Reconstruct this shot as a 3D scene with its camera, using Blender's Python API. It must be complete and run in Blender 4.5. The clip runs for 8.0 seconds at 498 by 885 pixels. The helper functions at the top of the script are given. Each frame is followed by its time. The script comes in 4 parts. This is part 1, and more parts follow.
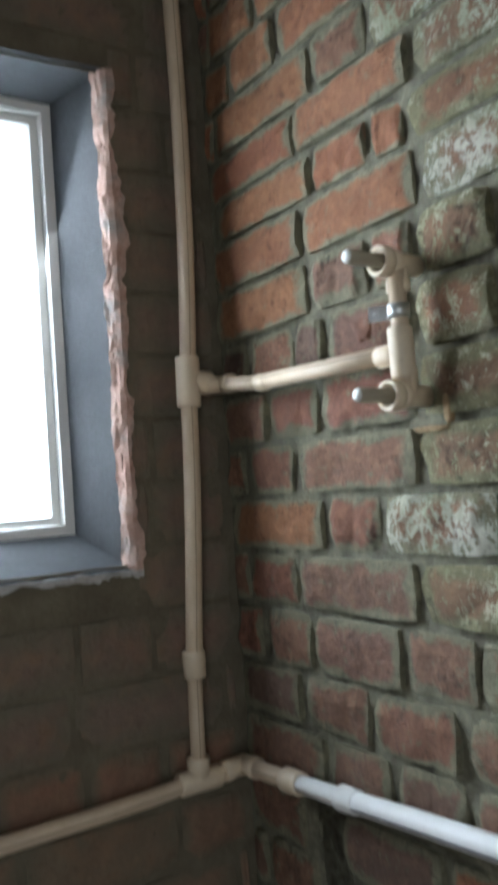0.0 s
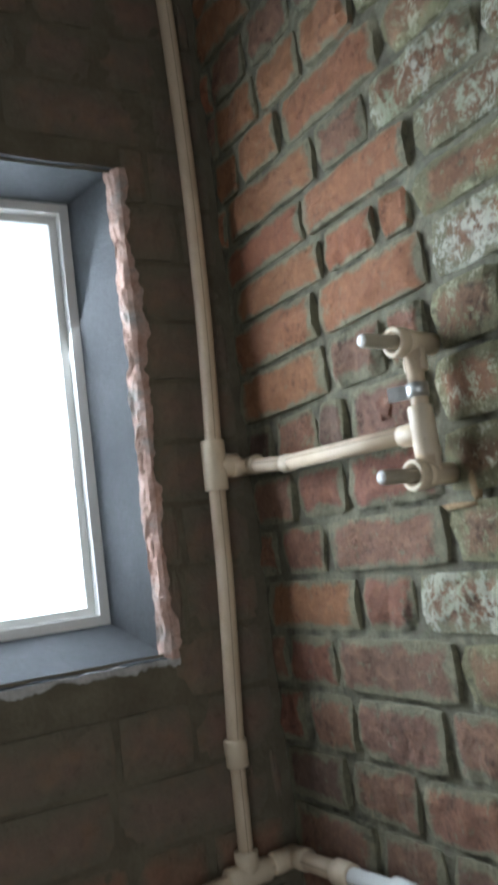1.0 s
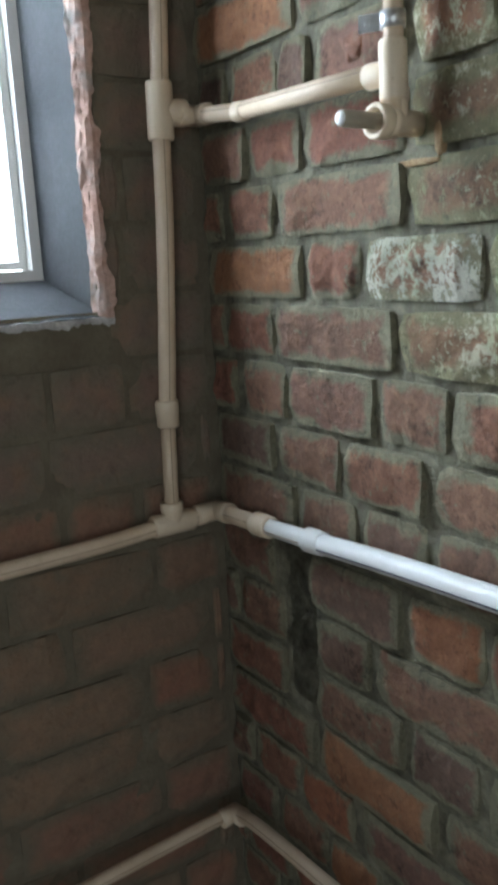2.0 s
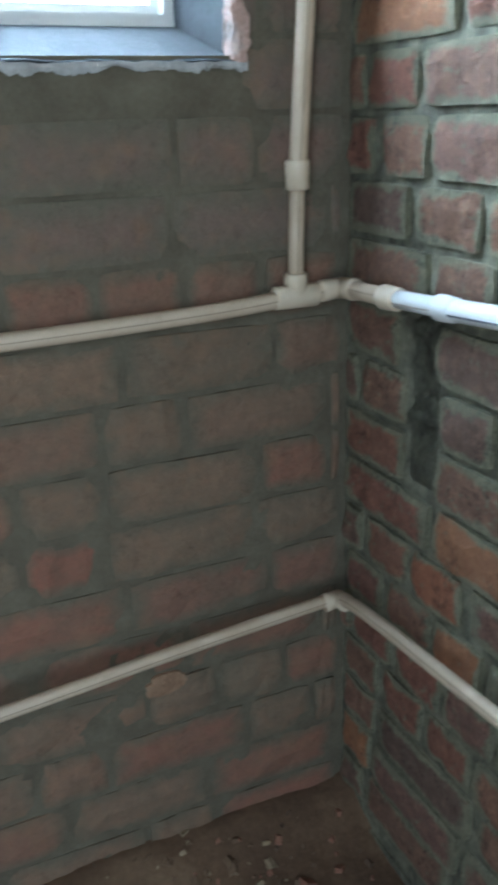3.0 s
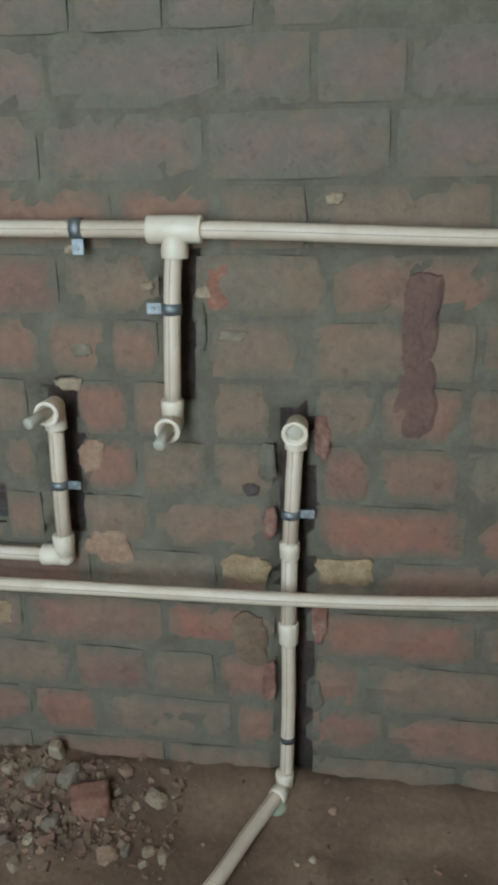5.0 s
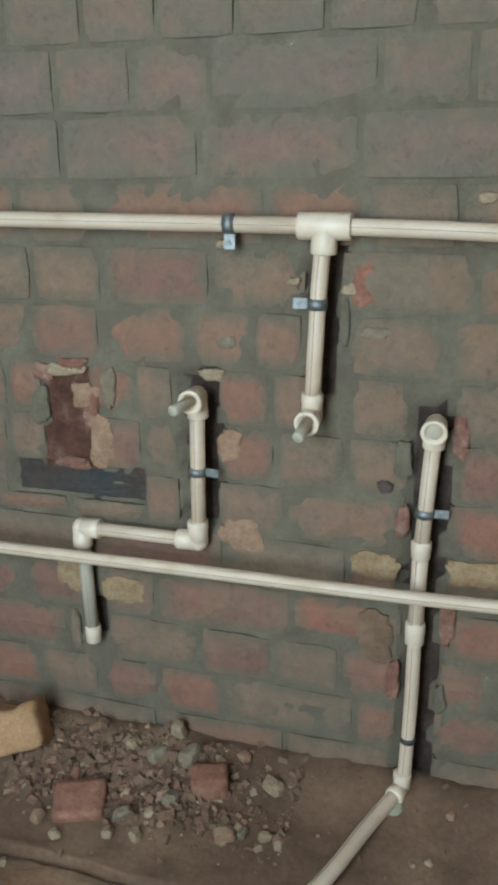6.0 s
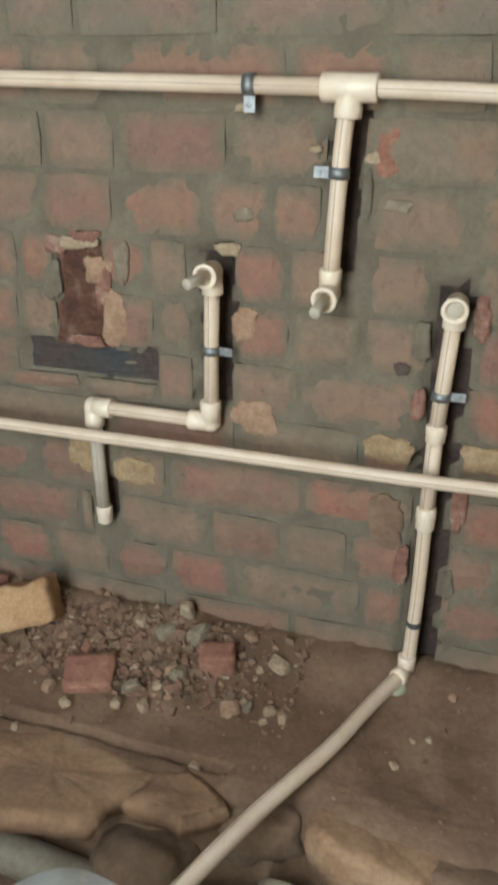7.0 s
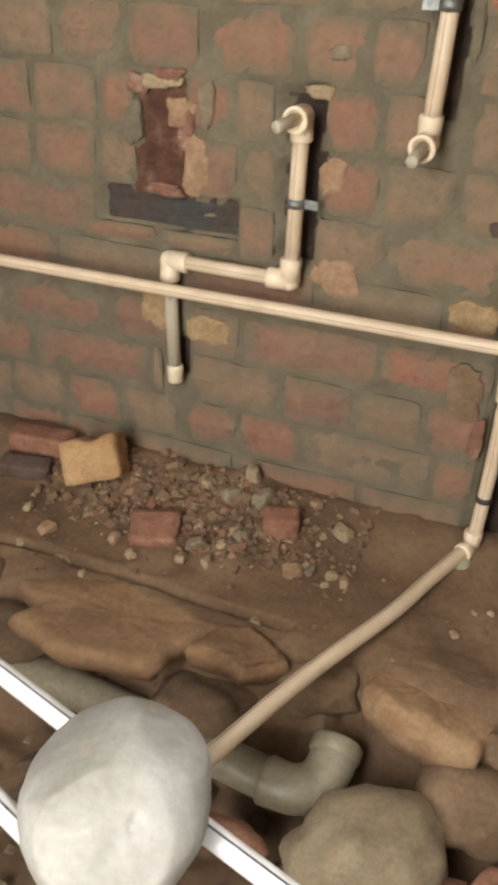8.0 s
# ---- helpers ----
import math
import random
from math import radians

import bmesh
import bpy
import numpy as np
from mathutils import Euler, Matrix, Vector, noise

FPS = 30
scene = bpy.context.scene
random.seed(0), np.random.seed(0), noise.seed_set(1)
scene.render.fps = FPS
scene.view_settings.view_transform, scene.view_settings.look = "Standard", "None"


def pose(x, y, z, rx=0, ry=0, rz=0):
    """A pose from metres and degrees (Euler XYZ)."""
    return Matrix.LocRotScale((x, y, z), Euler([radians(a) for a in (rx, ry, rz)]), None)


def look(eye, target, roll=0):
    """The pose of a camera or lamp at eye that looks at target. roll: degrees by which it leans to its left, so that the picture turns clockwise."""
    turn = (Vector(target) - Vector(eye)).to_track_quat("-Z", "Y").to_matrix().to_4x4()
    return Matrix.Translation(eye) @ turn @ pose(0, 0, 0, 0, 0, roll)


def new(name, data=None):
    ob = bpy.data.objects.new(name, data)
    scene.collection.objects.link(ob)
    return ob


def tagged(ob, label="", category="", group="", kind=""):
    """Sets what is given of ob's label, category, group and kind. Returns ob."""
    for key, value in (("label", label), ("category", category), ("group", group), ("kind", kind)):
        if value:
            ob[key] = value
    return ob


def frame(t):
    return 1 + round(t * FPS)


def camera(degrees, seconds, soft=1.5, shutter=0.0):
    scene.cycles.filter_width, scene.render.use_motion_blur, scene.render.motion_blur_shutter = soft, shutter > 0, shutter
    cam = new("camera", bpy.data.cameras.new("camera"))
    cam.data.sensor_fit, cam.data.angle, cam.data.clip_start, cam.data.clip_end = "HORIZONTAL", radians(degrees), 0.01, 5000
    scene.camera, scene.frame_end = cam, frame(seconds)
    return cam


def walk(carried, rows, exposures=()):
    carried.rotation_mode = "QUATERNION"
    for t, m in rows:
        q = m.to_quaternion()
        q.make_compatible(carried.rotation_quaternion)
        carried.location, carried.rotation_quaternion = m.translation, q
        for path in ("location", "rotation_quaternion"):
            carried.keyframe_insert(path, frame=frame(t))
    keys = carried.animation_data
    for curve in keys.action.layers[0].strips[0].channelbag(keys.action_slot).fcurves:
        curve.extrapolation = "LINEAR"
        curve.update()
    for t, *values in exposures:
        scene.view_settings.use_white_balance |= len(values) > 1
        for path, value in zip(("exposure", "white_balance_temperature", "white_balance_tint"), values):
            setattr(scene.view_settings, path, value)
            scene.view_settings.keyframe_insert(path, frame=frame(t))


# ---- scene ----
cam = camera(32.7, 8.0, 3.6, 0.25)
PATH = [
    (0, (-0.651, -1.095, 1.34), (0.422, 0.59, 1.442), -4.1),
    (0.5, (-0.64, -1.118, 1.375), (0.385, 0.555, 1.766), -7.5),
    (1, (-0.64, -1.105, 1.369), (0.367, 0.605, 1.618), -7.3),
    (1.5, (-0.642, -1.081, 1.316), (0.408, 0.613, 1.152), -4.7),
    (1.7, (-0.633, -1.077, 1.31), (0.427, 0.597, 1.035), -4.1),
    (2.8, (-0.588, -1.067, 1.212), (0.251, 0.603, 0.5), -1.7),
    (3, (-0.623, -1.064, 1.169), (0.127, 0.647, 0.455), -1.7),
    (3.2, (-0.679, -1.015, 1.179), (-0.006, 0.702, 0.405), -1.4),
    (3.5, (-0.723, -0.973, 1.15), (-0.273, 0.821, 0.388), -1.4),
    (3.8, (-0.739, -0.938, 1.142), (-0.567, 0.908, 0.392), -1.4),
    (4, (-0.758, -0.962, 1.12), (-0.722, 0.901, 0.394), -1.1),
    (4.5, (-0.752, -1.083, 1.06), (-0.941, 0.786, 0.375), -1.3),
    (5, (-0.74, -1.149, 1.045), (-1.039, 0.711, 0.375), -1.1),
    (5.2, (-0.738, -1.163, 1.034), (-1.102, 0.695, 0.39), -1.0),
    (6.3, (-0.781, -1.182, 1.037), (-1.365, 0.61, 0.366), -0.8),
    (6.5, (-0.781, -1.183, 1.029), (-1.373, 0.596, 0.334), -0.8),
    (7, (-0.77, -1.182, 0.977), (-1.336, 0.544, 0.141), 0.2),
    (7.5, (-0.775, -1.188, 0.939), (-1.313, 0.48, -0.025), 0.6),
    (8, (-0.804, -1.196, 0.917), (-1.437, 0.381, -0.137), 1.6),
]
EXPOSURES = [(0, -0.76, 5450, 4), (1.7, -0.76, 5450, 4), (3.0, 0.42, 4650, -3), (4.0, 0.32, 4500, -3), (4.5, 0.72, 4620, -4), (5.0, 0.98, 4700, -4), (6.5, 1.26, 5080, -2), (7.0, 1.39, 5380, 2), (7.5, 1.52, 5780, 5), (8.0, 1.45, 6420, 9)]
walk(cam, [(t, look(eye, target, roll)) for t, eye, target, roll in PATH], EXPOSURES)

# ---- world and light ----
world = bpy.data.worlds.new("world")
scene.world = world
world.use_nodes = True
wn = world.node_tree.nodes
sky = wn.new("ShaderNodeTexSky")
sky.sky_type = "NISHITA"
sky.sun_disc = False
sky.sun_elevation = radians(50)
sky.sun_rotation = radians(200)
world.node_tree.links.new(sky.outputs[0], wn["Background"].inputs[0])
wn["Background"].inputs[1].default_value = 0.12


def area_lamp(name, eye, target, w, h, watts, color):
    d = bpy.data.lights.new(name, "AREA")
    d.shape, d.size, d.size_y, d.energy, d.color = "RECTANGLE", w, h, watts, color
    ob = new(name, d)
    ob.matrix_world = look(eye, target)
    return ob


# daylight entering by the window and by the doorway behind the camera
area_lamp("window_daylight", (-0.46, 0.20, 1.60), (-0.46, -1.0, 1.02), 0.54, 0.64, 15, (0.97, 0.985, 1.0))
area_lamp("doorway_daylight", (-1.30, -1.98, 1.15), (-1.15, 0.0, 0.75), 0.66, 1.7, 21, (1.0, 0.95, 0.88))


# ---- materials ----
def material(name, rough=0.8, metal=0.0):
    m = bpy.data.materials.new(name)
    m.use_nodes = True
    b = m.node_tree.nodes["Principled BSDF"]
    b.inputs["Roughness"].default_value = rough
    b.inputs["Metallic"].default_value = metal
    return m, m.node_tree, b


def place(nt):
    return nt.nodes.new("ShaderNodeNewGeometry").outputs["Position"]


def grain(nt, where, scale, detail=4.0, rough=0.6, distort=0.0):
    n = nt.nodes.new("ShaderNodeTexNoise")
    n.inputs["Scale"].default_value = scale
    n.inputs["Detail"].default_value = detail
    n.inputs["Roughness"].default_value = rough
    n.inputs["Distortion"].default_value = distort
    nt.links.new(where, n.inputs["Vector"])
    return n.outputs["Fac"]


def ramp(nt, fac, *stops):
    n = nt.nodes.new("ShaderNodeValToRGB")
    while len(n.color_ramp.elements) < len(stops):
        n.color_ramp.elements.new(0.5)
    for e, (p, c) in zip(n.color_ramp.elements, stops):
        e.position = p
        e.color = (*c, 1) if len(c) == 3 else c
    nt.links.new(fac, n.inputs["Fac"])
    return n.outputs["Color"]


def mix(nt, fac, a, b, mode="MIX"):
    n = nt.nodes.new("ShaderNodeMix")
    n.data_type = "RGBA"
    n.blend_type = mode
    for sock, v in ((n.inputs[0], fac), (n.inputs[6], a), (n.inputs[7], b)):
        if isinstance(v, (int, float)):
            sock.default_value = v
        elif isinstance(v, tuple):
            sock.default_value = (*v, 1)
        else:
            nt.links.new(v, sock)
    return n.outputs[2]


def bump(nt, b, height, strength, dist=0.004):
    n = nt.nodes.new("ShaderNodeBump")
    n.inputs["Strength"].default_value = strength
    n.inputs["Distance"].default_value = dist
    nt.links.new(height, n.inputs["Height"])
    nt.links.new(n.outputs[0], b.inputs["Normal"])


W0, W1 = (0, 0, 0), (1, 1, 1)


def calc(nt, op, a, b=0.0):
    n = nt.nodes.new("ShaderNodeMath")
    n.operation = op
    for sock, v in zip(n.inputs, (a, b)):
        if isinstance(v, (int, float)):
            sock.default_value = v
        else:
            nt.links.new(v, sock)
    return n.outputs[0]


def brick_material(name, reds, smear, rim, soft=0.10, white=None, white_cover=0.5, relief=0.9, spots=0.3, wobble=0.7, soot_k=0.41, speck=0.66, cover=0.0, crumb=0.0):
    """Fired clay with mortar dragged over the rims of each brick."""
    m, nt, b = material(name, 0.92)
    p = place(nt)
    rnd = nt.nodes.new("ShaderNodeObjectInfo").outputs["Random"]
    base = ramp(nt, rnd, *[(i / (len(reds) - 1), c) for i, c in enumerate(reds)])
    fine = grain(nt, p, 260, 6, 0.7)
    mid = grain(nt, p, 48, 6, 0.7, 0.4)
    big = grain(nt, p, 13, 3, 0.5)
    lift = 1 + (1 - speck)
    col = mix(nt, ramp(nt, fine, (0.35, W0), (0.75, W1)), base, mix(nt, 1.0, base, (speck, speck * 0.97, speck * 0.94), "MULTIPLY"))
    col = mix(nt, ramp(nt, mid, (0.48, W0), (0.72, W1)), col, mix(nt, 1.0, base, (lift, lift * 0.98, lift * 0.93), "MULTIPLY"))
    col = mix(nt, ramp(nt, mid, (0.26, W1), (0.42, W0)), col, mix(nt, 1.0, base, (0.60, 0.54, 0.50), "MULTIPLY"))
    sep = nt.nodes.new("ShaderNodeSeparateXYZ")
    nt.links.new(nt.nodes.new("ShaderNodeTexCoord").outputs["Generated"], sep.inputs[0])
    gx, gz_ = sep.outputs["X"], sep.outputs["Z"]
    dx = calc(nt, "MULTIPLY", calc(nt, "MINIMUM", gx, calc(nt, "SUBTRACT", 1.0, gx)), 1.7)
    dz = calc(nt, "MINIMUM", gz_, calc(nt, "SUBTRACT", 1.0, gz_))
    d = calc(nt, "MINIMUM", dx, dz)
    wob = calc(nt, "MULTIPLY", calc(nt, "SUBTRACT", mix(nt, 0.5, grain(nt, p, 32, 6 if crumb > 0.3 else 2.5, 0.7 if crumb > 0.3 else 0.5, 0.5), big), 0.5), wobble)
    d = calc(nt, "ADD", d, wob)
    mort = mix(nt, ramp(nt, fine, (0.3, W0), (0.8, W1)), smear, tuple(c * speck for c in smear))
    mort = mix(nt, ramp(nt, mid, (0.5, W0), (0.75, W1)), mort, tuple(min(0.7, c * lift) for c in smear))
    col = mix(nt, ramp(nt, d, (rim, W1), (rim + soft, W0)), col, mort)
    if cover:
        wash = mix(nt, 0.35, grain(nt, p, 7.5, 4, 0.6, 0.8), grain(nt, p, 26, 5, 0.65, 0.4))
        col = mix(nt, ramp(nt, wash, (0.42, W0), (0.64, (cover,) * 3)), col, mort)
        rust = mix(nt, 0.4, grain(nt, p, 10.5, 3, 0.6, 0.6), grain(nt, p, 34, 4, 0.6))
        col = mix(nt, ramp(nt, rust, (0.50, W0), (0.66, (0.55,) * 3)), col, (0.25, 0.145, 0.082))
    if spots:
        sp = mix(nt, 0.5, grain(nt, p, 80, 4, 0.7, 0.4), grain(nt, p, 27, 4, 0.7, 0.5))
        col = mix(nt, ramp(nt, sp, (0.56, W0), (0.63, (spots, spots, spots))), col, mort)
        soot = mix(nt, 0.5, grain(nt, p, 20, 5, 0.7, 0.6), grain(nt, p, 110, 4, 0.7))
        col = mix(nt, ramp(nt, soot, (0.36, W1), (0.47, W0)), col, mix(nt, 1.0, col, (soot_k,) * 3, "MULTIPLY"))
    flake = grain(nt, p, 90, 8, 0.82, 0.15)
    if white:
        w = mix(nt, 0.42, flake, mix(nt, 0.5, grain(nt, p, 30, 6, 0.78, 0.2), grain(nt, p, 9, 2)))
        lo = 0.60 - 0.2 * white_cover
        col = mix(nt, ramp(nt, w, (lo, W0), (lo + 0.035, W1)), col, mix(nt, ramp(nt, big, (0.4, W0), (0.6, W1)), white, tuple(c * k for c, k in zip(white, (0.62, 0.66, 0.52)))))
    nt.links.new(col, b.inputs["Base Color"])
    height = mix(nt, 0.72, fine, mid)
    if crumb:
        height = mix(nt, crumb, height, mix(nt, 0.5, flake, grain(nt, p, 24, 6, 0.72, 0.9)))
    bump(nt, b, height, relief, 0.014 + 0.012 * crumb)
    return m


def rough_material(name, c0, c1, c2, s0=18, s1=120, rough=0.92, relief=0.8, dist=0.005, speck=0.68):
    m, nt, b = material(name, rough)
    p = place(nt)
    a, f = grain(nt, p, s0, 5, 0.6, 0.3), grain(nt, p, s1, 5, 0.65)
    col = ramp(nt, a, (0.30, c0), (0.52, c1), (0.72, c2))
    col = mix(nt, ramp(nt, f, (0.35, W0), (0.75, W1)), col, mix(nt, 1.0, col, (speck, speck * 0.97, speck * 0.94), "MULTIPLY"))
    nt.links.new(col, b.inputs["Base Color"])
    bump(nt, b, mix(nt, 0.5, a, f), relief, dist)
    return m


GREY_MORTAR = (0.265, 0.240, 0.150)
brick_east = brick_material("brick_bare", [(0.265, 0.112, 0.070), (0.29, 0.150, 0.088), (0.170, 0.108, 0.078), (0.285, 0.150, 0.090), (0.225, 0.122, 0.088), (0.285, 0.118, 0.072)], GREY_MORTAR, 0.08, 0.10, relief=1.0, spots=0.75, wobble=0.9, soot_k=0.45, speck=0.62, crumb=0.5)
brick_red = brick_material("brick_clean_red", [(0.31, 0.122, 0.062), (0.34, 0.160, 0.076), (0.335, 0.152, 0.070)], GREY_MORTAR, 0.05, 0.09, relief=0.9, spots=0.4, soot_k=0.5, speck=0.7, crumb=0.4)
brick_pale = brick_material("brick_lime_stained", [(0.29, 0.145, 0.075), (0.25, 0.15, 0.085), (0.31, 0.17, 0.09)], (0.26, 0.232, 0.120), 0.12, 0.16, (0.56, 0.51, 0.35), 0.38, relief=1.0, spots=0.7, wobble=0.9, soot_k=0.35, crumb=0.65)
brick_lime = brick_material("brick_lime_crusted", [(0.29, 0.155, 0.085), (0.25, 0.15, 0.09)], (0.27, 0.242, 0.140), 0.10, 0.16, (0.66, 0.63, 0.51), 0.54, relief=1.0, spots=0.6, wobble=0.9, soot_k=0.35, crumb=0.65)
brick_dull = brick_material("brick_cement_smeared", [(0.250, 0.120, 0.078), (0.245, 0.158, 0.098), (0.200, 0.140, 0.090), (0.272, 0.120, 0.076), (0.215, 0.160, 0.102), (0.262, 0.138, 0.085), (0.205, 0.112, 0.078)], (0.152, 0.126, 0.081), 0.0, 0.26, relief=0.6, spots=0.12, wobble=0.55, soot_k=0.8, speck=0.86, cover=0.5, crumb=0.2)
# cement wash whose muted contrast also paints in the window's haze
brick_wash = brick_material("brick_washed_and_hazed", [(0.205, 0.134, 0.098), (0.195, 0.140, 0.105), (0.21, 0.132, 0.094)], (0.156, 0.132, 0.088), 0.02, 0.36, relief=0.5, spots=0.2, wobble=0.7, soot_k=0.8, speck=0.86, cover=0.7)
mortar_mat = rough_material("mortar", (0.085, 0.076, 0.050), (0.19, 0.174, 0.115), (0.30, 0.275, 0.185), 32, 150, relief=1.0, dist=0.010)
mortar_brown = rough_material("mortar_brown", (0.108, 0.086, 0.055), (0.142, 0.118, 0.076), (0.180, 0.152, 0.100), 16, 150, relief=0.8, speck=0.82)
# reveal cement, coloured far darker to hold its backlit shade
cement_mat = rough_material("cement_plaster_shaded", (0.042, 0.043, 0.045), (0.058, 0.059, 0.061), (0.08, 0.081, 0.082), 9, 140, relief=0.4)
edge_mat = rough_material("broken_plaster_edge", (0.42, 0.24, 0.18), (0.54, 0.37, 0.30), (0.34, 0.34, 0.32), 20, 150, relief=0.9)
sill_edge_mat = rough_material("chipped_sill_edge", (0.40, 0.38, 0.35), (0.55, 0.53, 0.50), (0.66, 0.64, 0.60), 40, 160, relief=0.9)
red_groove = rough_material("cut_brick", (0.15, 0.070, 0.048), (0.25, 0.120, 0.075), (0.40, 0.29, 0.21), 26, 110, relief=1.0, dist=0.012)
maroon_mat = rough_material("sooty_cut_brick", (0.130, 0.078, 0.055), (0.165, 0.092, 0.064), (0.205, 0.118, 0.080), 14, 110, relief=1.0, dist=0.010)
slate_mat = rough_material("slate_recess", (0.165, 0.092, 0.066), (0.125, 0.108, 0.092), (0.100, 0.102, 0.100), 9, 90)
# chase_mat: dark colour puts the recess's shade into the lining
chase_mat = rough_material("shaded_chase", (0.065, 0.048, 0.038), (0.105, 0.072, 0.054), (0.16, 0.112, 0.08), 30, 140)
putty_mat = rough_material("ochre_filler", (0.25, 0.160, 0.078), (0.33, 0.225, 0.112), (0.40, 0.29, 0.16), 45, 200)
mud_mat = rough_material("dry_mud", (0.108, 0.063, 0.034), (0.170, 0.102, 0.055), (0.235, 0.152, 0.086), 7, 90, relief=0.7)
# same mud twice: mud_stone dimmed for the trench's shade, slab_mat brighter as lit
mud_stone = rough_material("mud_caked_stone", (0.100, 0.062, 0.035), (0.165, 0.103, 0.057), (0.235, 0.155, 0.090), 9, 110, relief=0.6)
slab_mat = rough_material("dusty_mud_slab", (0.18, 0.104, 0.054), (0.29, 0.172, 0.088), (0.37, 0.245, 0.135), 9, 110, relief=0.6)
tan_stone = rough_material("tan_cobble", (0.16, 0.118, 0.068), (0.25, 0.190, 0.115), (0.33, 0.262, 0.17), 9, 130, relief=0.5)
dusty_red = rough_material("dusty_brick_bits", (0.15, 0.082, 0.048), (0.205, 0.112, 0.066), (0.25, 0.150, 0.092), 30, 150)
red_chunk = rough_material("broken_brick_red", (0.20, 0.09, 0.055), (0.28, 0.13, 0.078), (0.33, 0.18, 0.11), 40, 200)
orange_chunk = rough_material("broken_brick_orange", (0.24, 0.14, 0.08), (0.31, 0.19, 0.11), (0.37, 0.25, 0.155), 30, 180, relief=0.4)
cream_chunk = rough_material("broken_brick_cream", (0.34, 0.19, 0.085), (0.42, 0.25, 0.115), (0.48, 0.32, 0.17), 30, 180, relief=0.4)
grey_chip = rough_material("grey_mortar_chip", (0.16, 0.120, 0.075), (0.225, 0.175, 0.112), (0.28, 0.225, 0.15), 40, 160)
pale_chip = rough_material("lime_chip", (0.26, 0.185, 0.105), (0.35, 0.26, 0.155), (0.43, 0.34, 0.22), 60, 200)
dark_chunk = rough_material("damp_clod", (0.07, 0.045, 0.03), (0.11, 0.07, 0.05), (0.15, 0.10, 0.07), 30, 150)
grey_pvc_mat = rough_material("muddy_drain_plastic", (0.17, 0.140, 0.085), (0.26, 0.222, 0.150), (0.33, 0.295, 0.21), 9, 90, rough=0.45, relief=0.12)
ceiling_mat = rough_material("ceiling_concrete", (0.20, 0.20, 0.19), (0.27, 0.27, 0.26), (0.33, 0.33, 0.32), 5, 80, relief=0.3)


def white_stone_material():
    m, nt, b = material("white_quartz_stone", 0.55)
    p = place(nt)
    a, f = grain(nt, p, 10, 5, 0.6, 0.6), grain(nt, p, 90, 5, 0.65)
    col = ramp(nt, a, (0.30, (0.25, 0.235, 0.195)), (0.46, (0.32, 0.306, 0.272)), (0.66, (0.42, 0.406, 0.372)))
    spots = grain(nt, p, 26, 2, 0.5, 0.2)
    col = mix(nt, ramp(nt, spots, (0.66, W0), (0.72, W1)), col, (0.36, 0.31, 0.24))
    col = mix(nt, ramp(nt, f, (0.35, W0), (0.8, W1)), col, mix(nt, 1.0, col, (0.84, 0.83, 0.80), "MULTIPLY"))
    nt.links.new(col, b.inputs["Base Color"])
    bump(nt, b, mix(nt, 0.5, a, f), 0.5, 0.004)
    b.inputs["Subsurface Weight"].default_value = 0.0
    return m


def plastic(name, c, rough=0.32, dirt=0.25):
    m, nt, b = material(name, rough)
    p = place(nt)
    a, f = grain(nt, p, 14, 4, 0.6, 0.3), grain(nt, p, 160, 3, 0.6)
    dusty = tuple(v * k for v, k in zip(c, (0.72, 0.66, 0.56)))
    col = mix(nt, ramp(nt, a, (0.48, W0), (0.72, (dirt, dirt, dirt))), c, dusty)
    col = mix(nt, ramp(nt, f, (0.60, W0), (0.75, (dirt, dirt, dirt))), col, dusty)
    nt.links.new(col, b.inputs["Base Color"])
    nt.links.new(ramp(nt, a, (0.3, (rough, rough, rough)), (0.8, (rough + 0.25,) * 3)), b.inputs["Roughness"])
    bump(nt, b, f, 0.08, 0.002)
    return m


white_stone = white_stone_material()
cream = plastic("cream_cpvc", (0.59, 0.465, 0.325), 0.42, 0.5)
cream_fit = plastic("cream_cpvc_fitting", (0.67, 0.55, 0.395), 0.34, 0.4)
white_pipe = plastic("white_pipe_plastic", (0.80, 0.79, 0.76), 0.30, 0.25)
# dusty tan plastic, darkened further for the shaded plug shafts
plug_mat = plastic("dusty_shaded_plug", (0.40, 0.35, 0.26), 0.55, 0.4)
stripe_mat = plastic("printed_stripe", (0.30, 0.22, 0.15), 0.5, 0.1)
dark_stripe = plastic("printed_dark_stripe", (0.07, 0.065, 0.08), 0.5, 0.1)
tape_mat = plastic("black_tape", (0.05, 0.05, 0.045), 0.55, 0.2)
cap_mat = plastic("grey_green_cap", (0.30, 0.29, 0.19), 0.6, 0.4)
frame_mat = plastic("window_frame_paint", (0.72, 0.70, 0.66), 0.4, 0.2)
steel, _nt, _b = material("galvanised_steel", 0.62, 1.0)
_g = grain(_nt, place(_nt), 80, 4, 0.6)
_nt.links.new(ramp(_nt, _g, (0.3, (0.20, 0.20, 0.19)), (0.7, (0.36, 0.36, 0.34))), _b.inputs["Base Color"])
bright_steel, _nt, _b = material("new_zinc_steel", 0.45, 1.0)
_g = grain(_nt, place(_nt), 60, 4, 0.6)
_nt.links.new(ramp(_nt, _g, (0.3, (0.55, 0.55, 0.53)), (0.7, (0.75, 0.75, 0.73))), _b.inputs["Base Color"])
glass, _nt, _b = material("window_glass", 0.02)
_b.inputs["Transmission Weight"].default_value = 1.0
_b.inputs["Base Color"].default_value = (0.97, 0.98, 0.98, 1)
outdoors, _nt, _b = material("bright_outdoors", 1.0)
